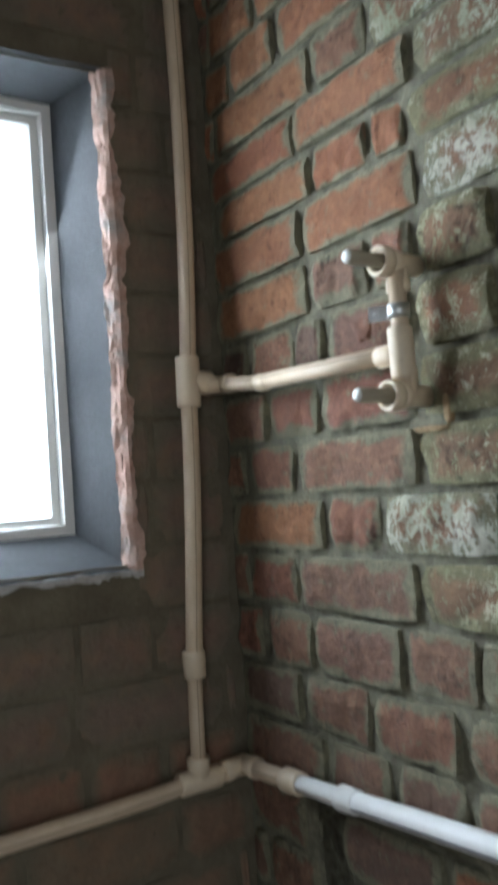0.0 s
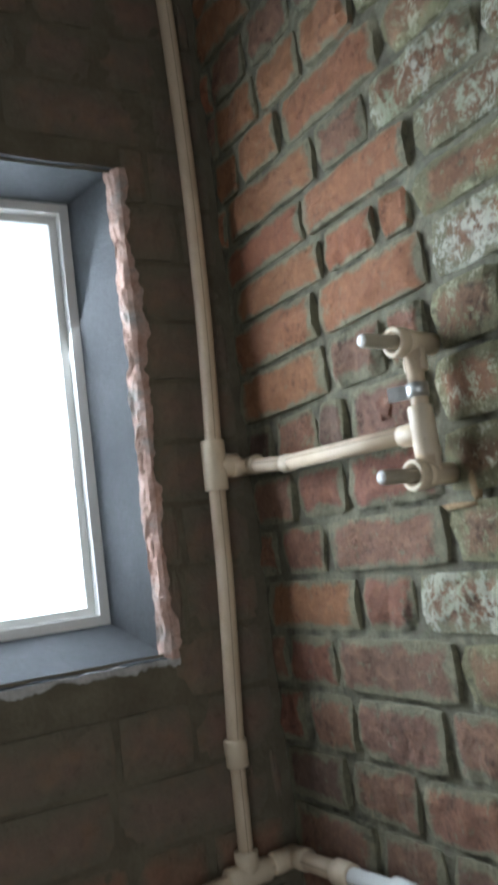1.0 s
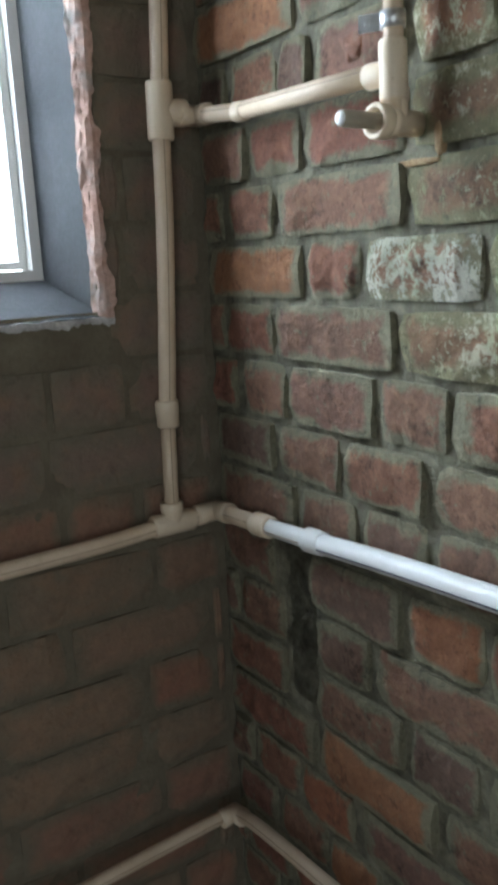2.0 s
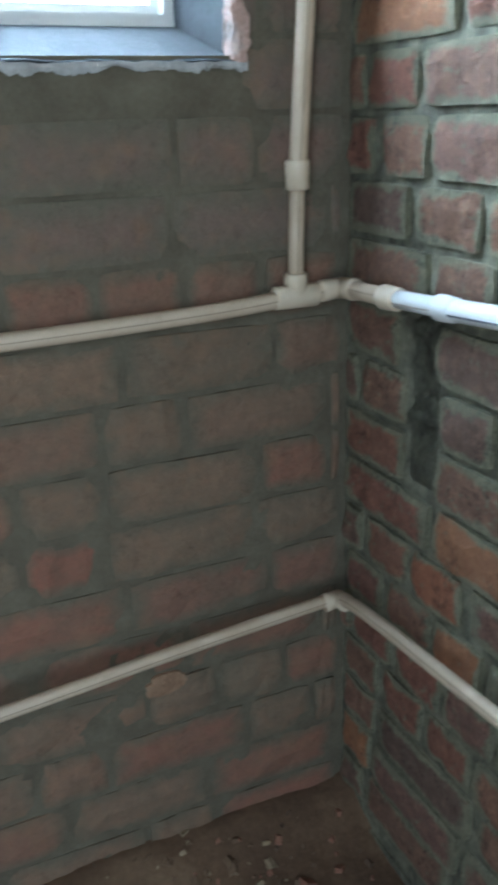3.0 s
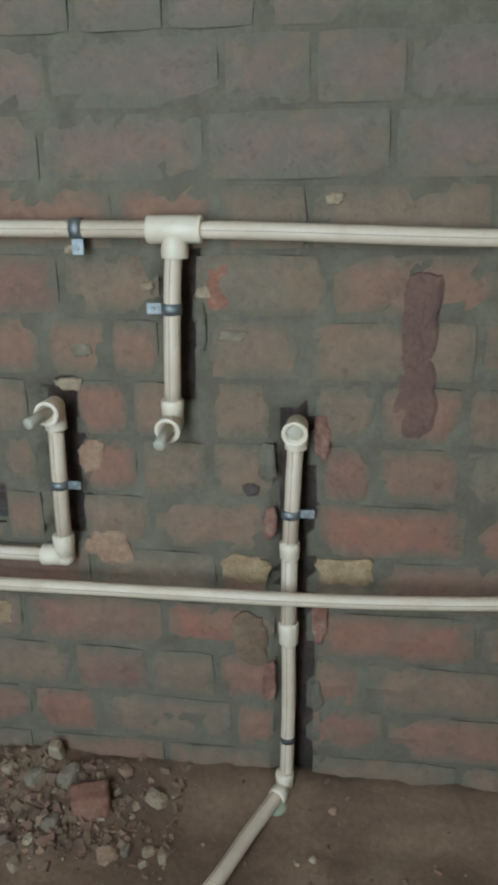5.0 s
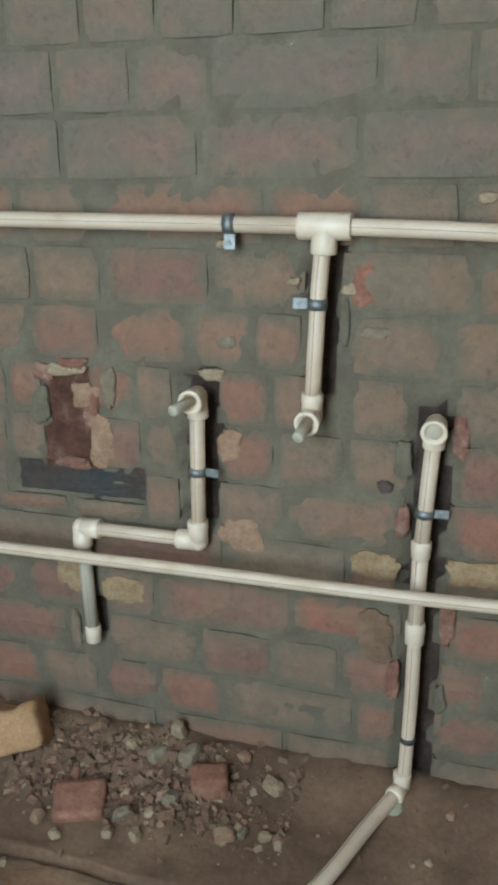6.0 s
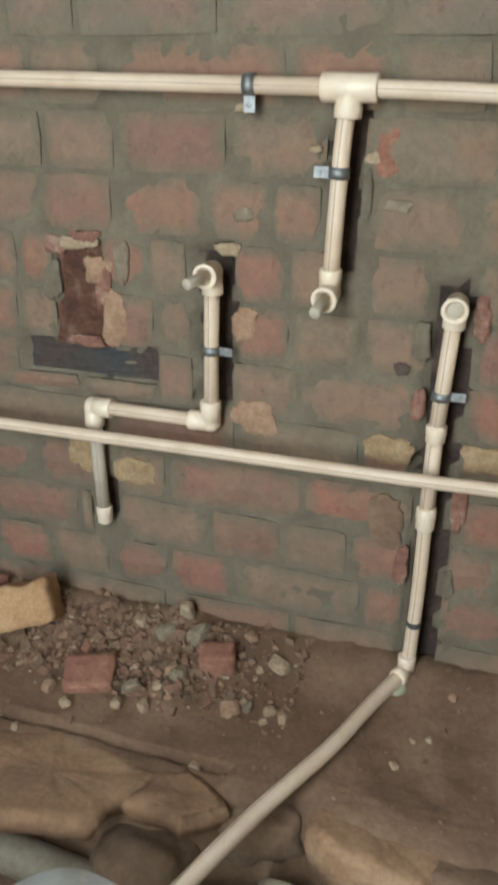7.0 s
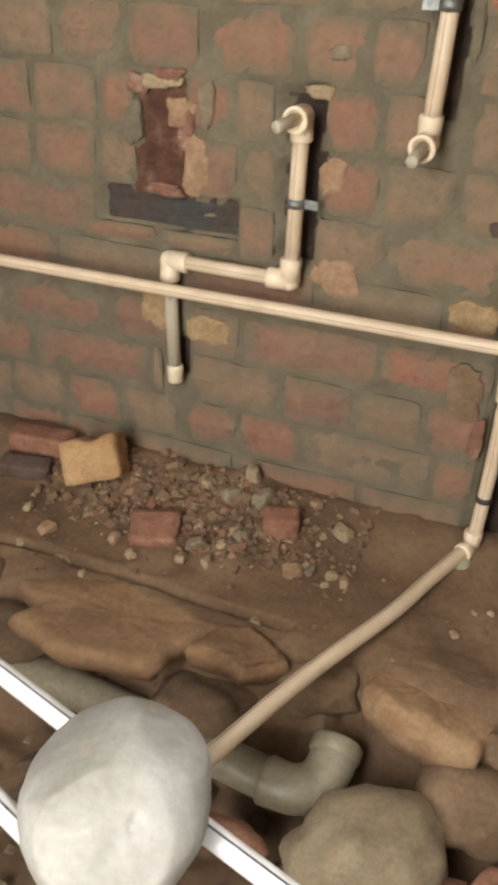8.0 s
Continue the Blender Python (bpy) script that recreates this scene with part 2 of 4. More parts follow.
_b.inputs["Base Color"].default_value = (0.8, 0.8, 0.8, 1)
_b.inputs["Emission Color"].default_value = (0.95, 0.98, 1.0, 1)
_b.inputs["Emission Strength"].default_value = 30.0

# ---- building helpers ----
base_of = {}


def thing(name, at, label, category, group="", kind=""):
    ob = new(name)
    ob.empty_display_size = 0.05
    ob.location = at
    base_of[ob] = Vector(at)
    return tagged(ob, label, category, group, kind)


def part(name, bm, mat, parent=None, label="", smooth=False):
    """One mesh object out of a bmesh in world coordinates."""
    at = base_of.get(parent, Vector((0, 0, 0)))
    bmesh.ops.translate(bm, verts=bm.verts, vec=-at)
    if smooth:
        for f in bm.faces:
            f.smooth = True
    me = bpy.data.meshes.new(name)
    bm.to_mesh(me)
    bm.free()
    me.materials.append(mat)
    ob = new(name, me)
    if parent:
        ob.parent = parent
    base_of[ob] = at
    if label:
        tagged(ob, label)
    return ob


def solid(name, bm, mat, label, category, kind="", group="", smooth=False):
    return tagged(part(name, bm, mat, None, "", smooth), label, category, group, kind)


def box(bm, lo, hi):
    vs = [bm.verts.new((x, y, z)) for x in (lo[0], hi[0]) for y in (lo[1], hi[1]) for z in (lo[2], hi[2])]
    for q in ((0, 1, 3, 2), (4, 6, 7, 5), (0, 4, 5, 1), (2, 3, 7, 6), (0, 2, 6, 4), (1, 5, 7, 3)):
        bm.faces.new([vs[k] for k in q])


def boxes(*pairs):
    bm = bmesh.new()
    for lo, hi in pairs:
        box(bm, lo, hi)
    bmesh.ops.recalc_face_normals(bm, faces=bm.faces)
    return bm


def rings(bm, rows, cap=True):
    """Skin over a list of rings of points."""
    vv = [[bm.verts.new(p) for p in row] for row in rows]
    n = len(vv[0])
    for a, b in zip(vv, vv[1:]):
        for k in range(n):
            bm.faces.new((a[k], a[(k + 1) % n], b[(k + 1) % n], b[k]))
    if cap:
        bm.faces.new(list(reversed(vv[0])))
        bm.faces.new(vv[-1])
    bmesh.ops.recalc_face_normals(bm, faces=bm.faces)


def smooth_path(pts, step=6):
    pts = [Vector(p) for p in pts]
    if len(pts) < 3:
        return pts
    ext = [2 * pts[0] - pts[1], *pts, 2 * pts[-1] - pts[-2]]
    out = []
    for i in range(1, len(ext) - 2):
        p0, p1, p2, p3 = ext[i - 1:i + 3]
        for k in range(step):
            t = k / step
            out.append(0.5 * ((2 * p1) + (p2 - p0) * t + (2 * p0 - 5 * p1 + 4 * p2 - p3) * t * t + (3 * p1 - p0 - 3 * p2 + p3) * t ** 3))
    return out + [pts[-1]]


def frames_along(pts):
    pts = [Vector(p) for p in pts]
    ts = [(pts[min(i + 1, len(pts) - 1)] - pts[max(i - 1, 0)]).normalized() for i in range(len(pts))]
    u = ts[0].cross(Vector((0, 0, 1)))
    if u.length < 0.2:
        u = ts[0].cross(Vector((1, 0, 0)))
    u.normalize()
    out = []
    for p, t in zip(pts, ts):
        u = (u - t * u.dot(t)).normalized()
        out.append((p, u.copy(), t.cross(u)))
    return out


def tube(pts, r, seg=14, curve=True):
    bm = bmesh.new()
    path = smooth_path(pts) if curve else [Vector(p) for p in pts]
    rows = [[p + r * (math.cos(a) * u + math.sin(a) * v) for a in (2 * math.pi * k / seg for k in range(seg))] for p, u, v in frames_along(path)]
    rings(bm, rows)
    return bm


def stripe(pts, r, side, width=0.0012, curve=True):
    """A printed line along a pipe, on the side that faces the given way."""
    bm = bmesh.new()
    path = smooth_path(pts) if curve else [Vector(p) for p in pts]
    rows = []
    for p, u, v in frames_along(path):
        t = u.cross(v)
        n = Vector(side) - t * Vector(side).dot(t)
        n.normalize()
        s = t.cross(n)
        c = p + n * (r + 0.0001)
        rows.append([c - s * width / 2 - n * 0.0006, c + s * width / 2 - n * 0.0006, c + s * width / 2 + n * 0.0002, c - s * width / 2 + n * 0.0002])
    rings(bm, rows)
    return bm


def lathe(bm, start, way, profile, seg=18):
    """Rings of (distance, radius) along a way."""
    w = Vector(way).normalized()
    u = w.cross(Vector((0.13, 0.21, 0.97)) if abs(w.z) < 0.9 else Vector((1, 0.1, 0))).normalized()
    v = w.cross(u)
    s = Vector(start)
    rings(bm, [[s + w * d + r * (math.cos(a) * u + math.sin(a) * v) for a in (2 * math.pi * k / seg for k in range(seg))] for d, r in profile])


def socket(bm, start, way, length, r):
    """A fitting's arm with a rolled lip at its mouth."""
    lathe(bm, start, way, [(0, r * 0.95), (length * 0.55, r * 0.95), (length * 0.62, r), (length * 0.96, r), (length, r * 0.94)])


def ball(bm, c, r):
    g = bmesh.ops.create_uvsphere(bm, u_segments=14, v_segments=8, radius=r)
    bmesh.ops.translate(bm, verts=g["verts"], vec=Vector(c))


R = 0.0118      # pipe radius
RF = 0.0162     # fitting radius


def elbow(c, a, b, r=RF, length=0.030):
    bm = bmesh.new()
    ball(bm, c, r * 0.97)
    for w in (a, b):
        socket(bm, c, w, length, r)
    return bm


def tee_fitting(c, along, out, r=RF, length=0.036):
    bm = bmesh.new()
    w = Vector(along).normalized()
    lathe(bm, Vector(c) - w * length, w, [(0, r * 0.94), (0.002, r), (2 * length - 0.002, r), (2 * length, r * 0.94)])
    socket(bm, c, out, length, r)
    return bm


def coupler(c, way, r=RF * 0.95, half=0.018):
    bm = bmesh.new()
    w = Vector(way).normalized()
    lathe(bm, Vector(c) - w * half, w, [(0, r * 0.9), (half * 0.15, r), (half * 1.0, r), (half * 1.1, r * 0.95), (half * 1.9, r * 0.95), (half * 2, r * 0.86)])
    return bm


def ring_mouth(c, way, r=RF * 1.16, depth=0.010):
    """The open, thick-walled rim of an outlet."""
    bm = bmesh.new()
    lathe_open = [(0, r * 0.92), (depth, r), (depth * 1.15, r * 0.97), (depth * 1.1, r * 0.70), (0.002, r * 0.66)]
    lathe(bm, c, way, lathe_open)
    return bm


def nipple(c, way, length=0.045, r=0.0085):
    bm = bmesh.new()
    lathe(bm, c, way, [(0, r), (length - 0.001, r), (length, r * 0.93)])
    return bm


def rock(bm, c, size, seed, rough=0.22, level=2, turn=0.0, flat=0.0):
    """A lumpy stone: half sizes along x, y and z."""
    g = bmesh.ops.create_icosphere(bm, subdivisions=level, radius=1.0)
    off = Vector((seed * 3.17, seed * 1.71, seed * 0.93))
    m = Matrix.Rotation(turn, 3, "Z")
    for v in g["verts"]:
        d = v.co.normalized()
        k = 1 + rough * noise.noise(d * 1.3 + off) + rough * 0.5 * noise.noise(d * 3.1 + off)
        q = Vector((d.x * k, d.y * k, d.z * k))
        if flat:
            for i in range(3):
                q[i] = math.copysign(min(abs(q[i]), 1 - flat + 0.08 * noise.noise(d * 2 + off)), q[i])
        v.co = Vector(c) + m @ Vector((q.x * size[0], q.y * size[1], q.z * size[2]))


def fbm(x, y, s, seed=0.0):
    return noise.noise((x * s + seed, y * s - seed, seed * 0.7)) + 0.5 * noise.noise((x * s * 2.1 - seed, y * s * 2.1, seed)) + 0.25 * noise.noise((x * s * 4.3, y * s * 4.3 + seed, seed))


# ---- room shell ----
ROOM_X, ROOM_Y, ROOM_H, PIT = -2.30, -1.90, 2.75, -0.22
WIN = (-0.77, -0.158, 1.236, 1.950)   # x0, x1, z0, z1 of the window opening
T = 0.23

ZB = PIT - 0.15
north = solid("wall_north", boxes(((ROOM_X - T, 0.045, ZB), (WIN[0], T, ROOM_H)), ((WIN[1], 0.045, ZB), (T, T, ROOM_H)),
              ((WIN[0], 0.045, ZB), (WIN[1], T, WIN[2])), ((WIN[0], 0.045, WIN[3]), (WIN[1], T, ROOM_H))), mortar_brown,
              "brick wall with a window opening, cement smears and pipe chases", "wall", "structure")
east = solid("wall_east", boxes(((0.045, -2.2, ZB), (T, 0.045, ROOM_H))), mortar_mat,
             "bare red brick wall with raked mortar joints and lime stains", "wall", "structure")
solid("wall_west", boxes(((ROOM_X - T, ROOM_Y - T, ZB), (ROOM_X, 0.045, ROOM_H))), mortar_brown, "plain rough wall closing the room", "wall", "structure")
solid("wall_south", boxes(((ROOM_X, ROOM_Y - T, ZB), (-1.66, ROOM_Y, ROOM_H)), ((-0.94, ROOM_Y - T, ZB), (0.045, ROOM_Y, ROOM_H)),
      ((-1.66, ROOM_Y - T, 2.02), (-0.94, ROOM_Y, ROOM_H))), mortar_brown, "plain rough wall with an open doorway", "wall", "structure")
solid("ceiling", boxes(((ROOM_X - T, ROOM_Y - T, ROOM_H), (T, T, ROOM_H + 0.12))), ceiling_mat, "bare grey concrete ceiling slab", "ceiling", "structure")


def ground_height(x, y):
    """Dirt bank along the window wall, broken edge, then the trench."""
    near = math.exp(-((x + 1.01) / 0.085) ** 2)
    edge = (-0.385 if x < -1.0 else -0.365) + 0.045 * near + 0.022 * fbm(x, 0.3, 6, 2.0)
    top = 0.0 + 0.05 * math.exp(-((y + 0.01) / 0.075) ** 2) + 0.008 * fbm(x, y, 9) + 0.0035 * fbm(x, y, 34, 3)
    top += 0.016 * math.exp(-((x + 1.37) / 0.22) ** 2 - ((y + 0.10) / 0.065) ** 2)
    if -1.72 < x < -1.09:
        seam = y + 0.283 + 0.006 * fbm(x, 1, 8, 3)
        top -= 0.008 / (1 + math.exp(max(-30, min(30, seam / 0.003)))) + 0.024 * (0.7 + 0.5 * fbm(x, 4, 12, 2)) * math.exp(-(seam / 0.0055) ** 2)
    low = PIT + 0.035 * fbm(x, y, 6, 5) + 0.012 * fbm(x, y, 21, 1) + 0.12 * max(0.0, min(1.0, (-y - 0.95) / 0.5))
    k = 1 / (1 + math.exp(max(-40, min(40, (y - edge) / -0.016))))
    return low + (top - low) * k


def ground_sheet():
    nx, ny = 200, 170
    xs, ys = np.linspace(ROOM_X - 0.02, 0.06, nx), np.concatenate([np.linspace(ROOM_Y - 0.3, -0.303, 140), np.linspace(-0.300, -0.262, 20), np.linspace(-0.258, 0.06, 34)])
    ny = len(ys)
    verts = [(x, y, ground_height(x, y)) for y in ys for x in xs]
    faces = [(j * nx + i, j * nx + i + 1, (j + 1) * nx + i + 1, (j + 1) * nx + i) for j in range(ny - 1) for i in range(nx - 1)]
    me = bpy.data.meshes.new("ground")
    me.from_pydata(verts, [], faces)
    me.polygons.foreach_set("use_smooth", [True] * len(faces))
    me.materials.append(mud_mat)
    return tagged(new("ground", me), "brown dry mud floor with a dug trench", "ground", kind="structure")


ground_sheet()

# ---- window ----
win = thing("window_1", (-0.46, 0.13, WIN[2] + 0.04), "small window with pale frame, bright daylight behind", "window", kind="structure")
FX0, FX1, FZ0, FZ1, FY = -0.735, -0.191, 1.286, 1.947, 0.130


def bar_frame(x0, x1, z0, z1, w, y0, y1):
    return boxes(((x0, y0, z0), (x0 + w, y1, z1)), ((x1 - w, y0, z0), (x1, y1, z1)), ((x0 + w, y0, z0), (x1 - w, y1, z0 + w)), ((x0 + w, y0, z1 - w), (x1 - w, y1, z1)))


def bevelled(bm, w=0.003):
    bmesh.ops.remove_doubles(bm, verts=bm.verts, dist=0.0001)
    bmesh.ops.bevel(bm, geom=bm.edges, offset=w, segments=2, affect="EDGES", clamp_overlap=True)
    return bm


part("window_frame", bar_frame(FX0, FX1, FZ0, FZ1, 0.015, FY, FY + 0.05), frame_mat, win)
part("sash", bar_frame(FX0 + 0.016, FX1 - 0.016, FZ0 + 0.016, FZ1 - 0.016, 0.012, FY + 0.018, FY + 0.042), frame_mat, win)
pane = part("pane", boxes(((FX0 + 0.026, FY + 0.027, FZ0 + 0.026), (FX1 - 0.026, FY + 0.031, FZ1 - 0.026))), glass, win)
pane.visible_shadow = False
solid("backdrop", boxes(((-3.5, 2.6, -0.5), (3.0, 2.62, 4.5))), outdoors, "overexposed white daylight outdoors", "backdrop", "structure")


def reveal():
    """Plaster lining of the opening, splayed towards the room."""
    bm = bmesh.new()
    outer = [(WIN[0], WIN[2]), (WIN[1], WIN[2]), (WIN[1], WIN[3]), (WIN[0], WIN[3])]
    inner = [(FX0, FZ0), (FX1, FZ0), (FX1, FZ1), (FX0, FZ1)]
    n = 14
    front, back, hold = [], [], []
    for k in range(4):
        for i in range(n):
            t = i / n
            a, b = outer[k], outer[(k + 1) % 4]
            c, d = inner[k], inner[(k + 1) % 4]
            jx, jz = 0.004 * fbm(k + t * 3, 1, 3), 0.004 * fbm(k + t * 3, 5, 3)
            front.append((a[0] + (b[0] - a[0]) * t + jx, -0.003, a[1] + (b[1] - a[1]) * t + jz))
            back.append((c[0] + (d[0] - c[0]) * t, FY + 0.001, c[1] + (d[1] - c[1]) * t))
            q = (a[0] + (b[0] - a[0]) * t, a[1] + (b[1] - a[1]) * t)
            cx, cz = (WIN[0] + WIN[1]) / 2, (WIN[2] + WIN[3]) / 2
            hold.append((cx + (q[0] - cx) * 1.06, 0.05, cz + (q[1] - cz) * 1.06))
    rings(bm, [hold, front, back, [(p[0], FY + 0.06, p[2]) for p in hold]], cap=False)
    return bm


part("reveal", reveal(), cement_mat, win, "grey cement window reveal, colour darkened for shade")


def broken_arris(lo, hi, seed):
    """The opening's knocked-off upright edge: crumbled brick and plaster between reveal and wall face."""
    bm = bmesh.new()
    rows = []
    n, m = 200, 9
    for i in range(n + 1):
        z = lo + (hi - lo) * i / n
        lump = 0.55 + 0.9 * fbm(z * 6, seed, 1.0, seed) + 0.55 * fbm(z * 22, seed, 1, seed + 2) + 0.30 * fbm(z * 75, seed, 1, seed)
        right = WIN[1] + 0.003 + 0.014 * max(0.0, lump)
        deep = 0.018 + 0.008 * fbm(z * 8, seed, 1, seed + 6) + 0.005 * fbm(z * 40, seed, 1, seed + 7)
        left = WIN[1] - (WIN[1] - FX1) * deep / FY - 0.003
        row = []
        for k in range(m + 1):
            f = k / m
            rise = 0.0035 * fbm(f * 1.6, z * 24, 1.0, seed + 4) + 0.0010 * fbm(f * 5, z * 90, 1.0, seed + 9)
            if f < 0.62:
                row.append((left + (WIN[1] - left) * f / 0.62 - 0.004 - rise, deep * (1 - f / 0.62) - 0.004 - rise, z))
            else:
                row.append((WIN[1] + (right - WIN[1]) * (f - 0.62) / 0.38, -0.007 - rise, z))
        rows.append(row + [(right + 0.001, 0.012, z), (left + 0.006, deep + 0.010, z)])
    rings(bm, rows)
    return bm


def sill_flake(lo, hi, top, seed):
    """Plaster flaking off under the sill, hanging down unevenly."""
    bm = bmesh.new()
    rows = []
    n = 220
    for i in range(n + 1):
        x = lo + (hi - lo) * i / n
        hang = 0.006 + 0.020 * max(0.0, fbm(x * 9, seed, 1.0, seed)) + 0.005 * fbm(x * 45, seed, 1, seed + 2) + 0.003 * fbm(x * 140, seed, 1, seed)
        hang = max(0.0015, hang)
        lift = 0.003 * fbm(x * 30, seed, 1, 4)
        out = 0.004 + 0.002 * fbm(x * 50, 2, 1, seed)
        rows.append([(x, 0.012, top + lift), (x, -out, top + lift), (x, -out * 0.8, top - hang * 0.6), (x, -0.001, top - hang), (x, 0.012, top - hang + 0.001)])
    rings(bm, rows)
    return bm


part("broken_edge", broken_arris(WIN[2] - 0.002, WIN[3], 1.3), edge_mat, win, "chipped pinkish plaster edge")
part("chipped_sill", sill_flake(-0.72, WIN[1] + 0.014, WIN[2] - 0.001, 4.1), sill_edge_mat, win, "pale chipped plaster sill edge")


# ---- water pipes ----
def pipe(parent, pts, r=R, mat=None, side=(-0.3, -1, 0.1), line=None, label="", curve=True, name="pipe", wide=0.0012):
    ob = part(name, tube(pts, r, curve=curve), mat or cream, parent, label, True)
    part("printed_line", stripe(pts, r, side, wide, curve), line or stripe_mat, ob)
    return ob


def outlet(parent, c, way, run, plug=True, plug_way=None, plug_of=None):
    """An outlet elbow: its body on the wall, an open rim facing the room, and a plug nipple in it."""
    c, w = Vector(c), Vector(way).normalized()
    bm = bmesh.new()
    ball(bm, c, RF)
    socket(bm, c, run, 0.034, RF)
    lathe(bm, c, w, [(0, RF * 0.98), (0.018, RF * 1.02), (0.022, RF * 1.1)])
    e = part("outlet_elbow", bm, cream_fit, parent, "", True)
    part("rim", ring_mouth(c + w * 0.022, w), cream_fit, e, "", True)
    if plug:
        part("plug", nipple(c + w * 0.022, plug_way or w, 0.046, 0.0083), plug_of or plug_mat, e, "dusty pipe plug", True)
    else:
        part("plug", nipple(c + w * 0.018, w, 0.010, 0.0112), plug_mat, e, "dusty tan recessed plug", True)
    return e


PIPES = "cream water pipes on the walls"
riser = thing("water_pipe", (-0.092, -0.028, 0.94), "cream plastic riser with branches fixed along two walls", "pipe", PIPES)
CT = (-0.092, -0.027, 0.938)
UT = (-1.015, -0.024, 0.936)
MT = (-0.072, -0.036, 1.494)
pipe(riser, [(-2.25, -0.024, 0.944), (-1.5, -0.024, 0.941), UT], side=(0, -1, 0.05), curve=False)
pipe(riser, [UT, (-0.87, -0.025, 0.933), (-0.70, -0.025, 0.927), (-0.55, -0.025, 0.9235), (-0.40, -0.025, 0.9245), (-0.20, -0.026, 0.930), CT], side=(0, -1, 0.05))
part("tee", tee_fitting(UT, (1, 0, 0), (-0.04, 0, -1), 0.0185, 0.037), cream_fit, riser, "", True)
part("tee", tee_fitting(CT, (1, 0, 0), (0, -0.02, 1), 0.0165, 0.032), cream_fit, riser, "", True)
pipe(riser, [CT, (-0.090, -0.030, 1.09)], 0.0108, side=(-0.2, -1, 0), curve=False)
part("coupler", coupler((-0.090, -0.031, 1.098), (0.01, 0, -1), 0.0165, 0.019), cream_fit, riser, "", True)
pipe(riser, [(-0.090, -0.031, 1.10), (-0.083, -0.034, 1.22), (-0.076, -0.036, 1.36), MT], 0.0122, side=(-0.2, -1, 0))
part("tee", tee_fitting(MT, (0.02, 0, 1), (1, 0, -0.05), 0.0175, 0.036), cream_fit, riser, "", True)
pipe(riser, [MT, (-0.062, -0.034, 1.65), (-0.056, -0.032, 1.82), (-0.055, -0.032, 1.96), (-0.058, -0.032, 2.17), (-0.066, -0.032, 2.38)], 0.0122, side=(-0.2, -1, 0))
pipe(riser, [(-0.0655, -0.032, 2.37), (-0.075, -0.030, 2.74)], 0.0122, side=(-0.2, -1, 0), curve=False)
# corner turn of the upper run
part("elbow", elbow((-0.022, -0.032, 0.944), (-1, 0, -0.05), (0.1, -1, 0.05), 0.0155, 0.034), cream_fit, riser, "", True)
pipe(riser, [CT, (-0.022, -0.032, 0.944)], 0.0125, curve=False)
pipe(riser, [(-0.022, -0.032, 0.944), (-0.018, -0.145, 0.948)], 0.0122, side=(-1, 0, 0.2), curve=False)
part("coupler", coupler((-0.018, -0.150, 0.9485), (0, -1, 0.05), 0.0165, 0.018), cream_fit, riser, "", True)
pipe(riser, [(-0.018, -0.150, 0.9485), (-0.017, -0.266, 0.9555)], 0.0118, white_pipe, (-1, 0, -0.3), curve=False)
part("coupler", coupler((-0.017, -0.266, 0.9555), (0, -1, 0.05), 0.0160, 0.017), white_pipe, riser, "white plastic coupler", True)
pipe(riser, [(-0.017, -0.266, 0.9555), (-0.018, -0.50, 0.971), (-0.020, -1.2, 1.005)], 0.0132, white_pipe, (-1, 0, -0.35), dark_stripe, "white plastic pipe", wide=0.0022)
# branch to the mixer outlets
MIX_Y = -0.433
pipe(riser, [MT, (-0.030, -0.038, 1.490)], 0.0112, curve=False)
part("elbow", elbow((-0.020, -0.042, 1.489), (-1, 0, 0), (0, -1, -0.03), 0.0140, 0.028), cream_fit, riser, "", True)
pipe(riser, [(-0.020, -0.042, 1.489), (-0.026, -0.155, 1.477)], 0.0102, side=(-1, 0, 0.4), curve=False)
part("coupler", coupler((-0.026, -0.158, 1.4765), (0, -1, -0.06), 0.0120, 0.010), cream_fit, riser, "", True)
pipe(riser, [(-0.026, -0.155, 1.477), (-0.030, MIX_Y + 0.02, 1.470)], 0.0104, side=(-1, 0, 0.4), curve=False)
bm = bmesh.new()
lathe(bm, (-0.030, MIX_Y, 1.442), (0, 0.02, 1), [(0, 0.0126), (0.002, 0.0136), (0.052, 0.0136), (0.054, 0.0126)])
lathe(bm, (-0.030, MIX_Y, 1.469), (0, 1, 0), [(0, 0.0112), (0.018, 0.0114), (0.024, 0.0124), (0.034, 0.0124), (0.035, 0.0114)])
part("tee", bm, cream_fit, riser, "", True)
pipe(riser, [(-0.030, MIX_Y, 1.423), (-0.031, MIX_Y - 0.001, 1.558)], 0.0096, side=(-1, 0.5, 0), curve=False)


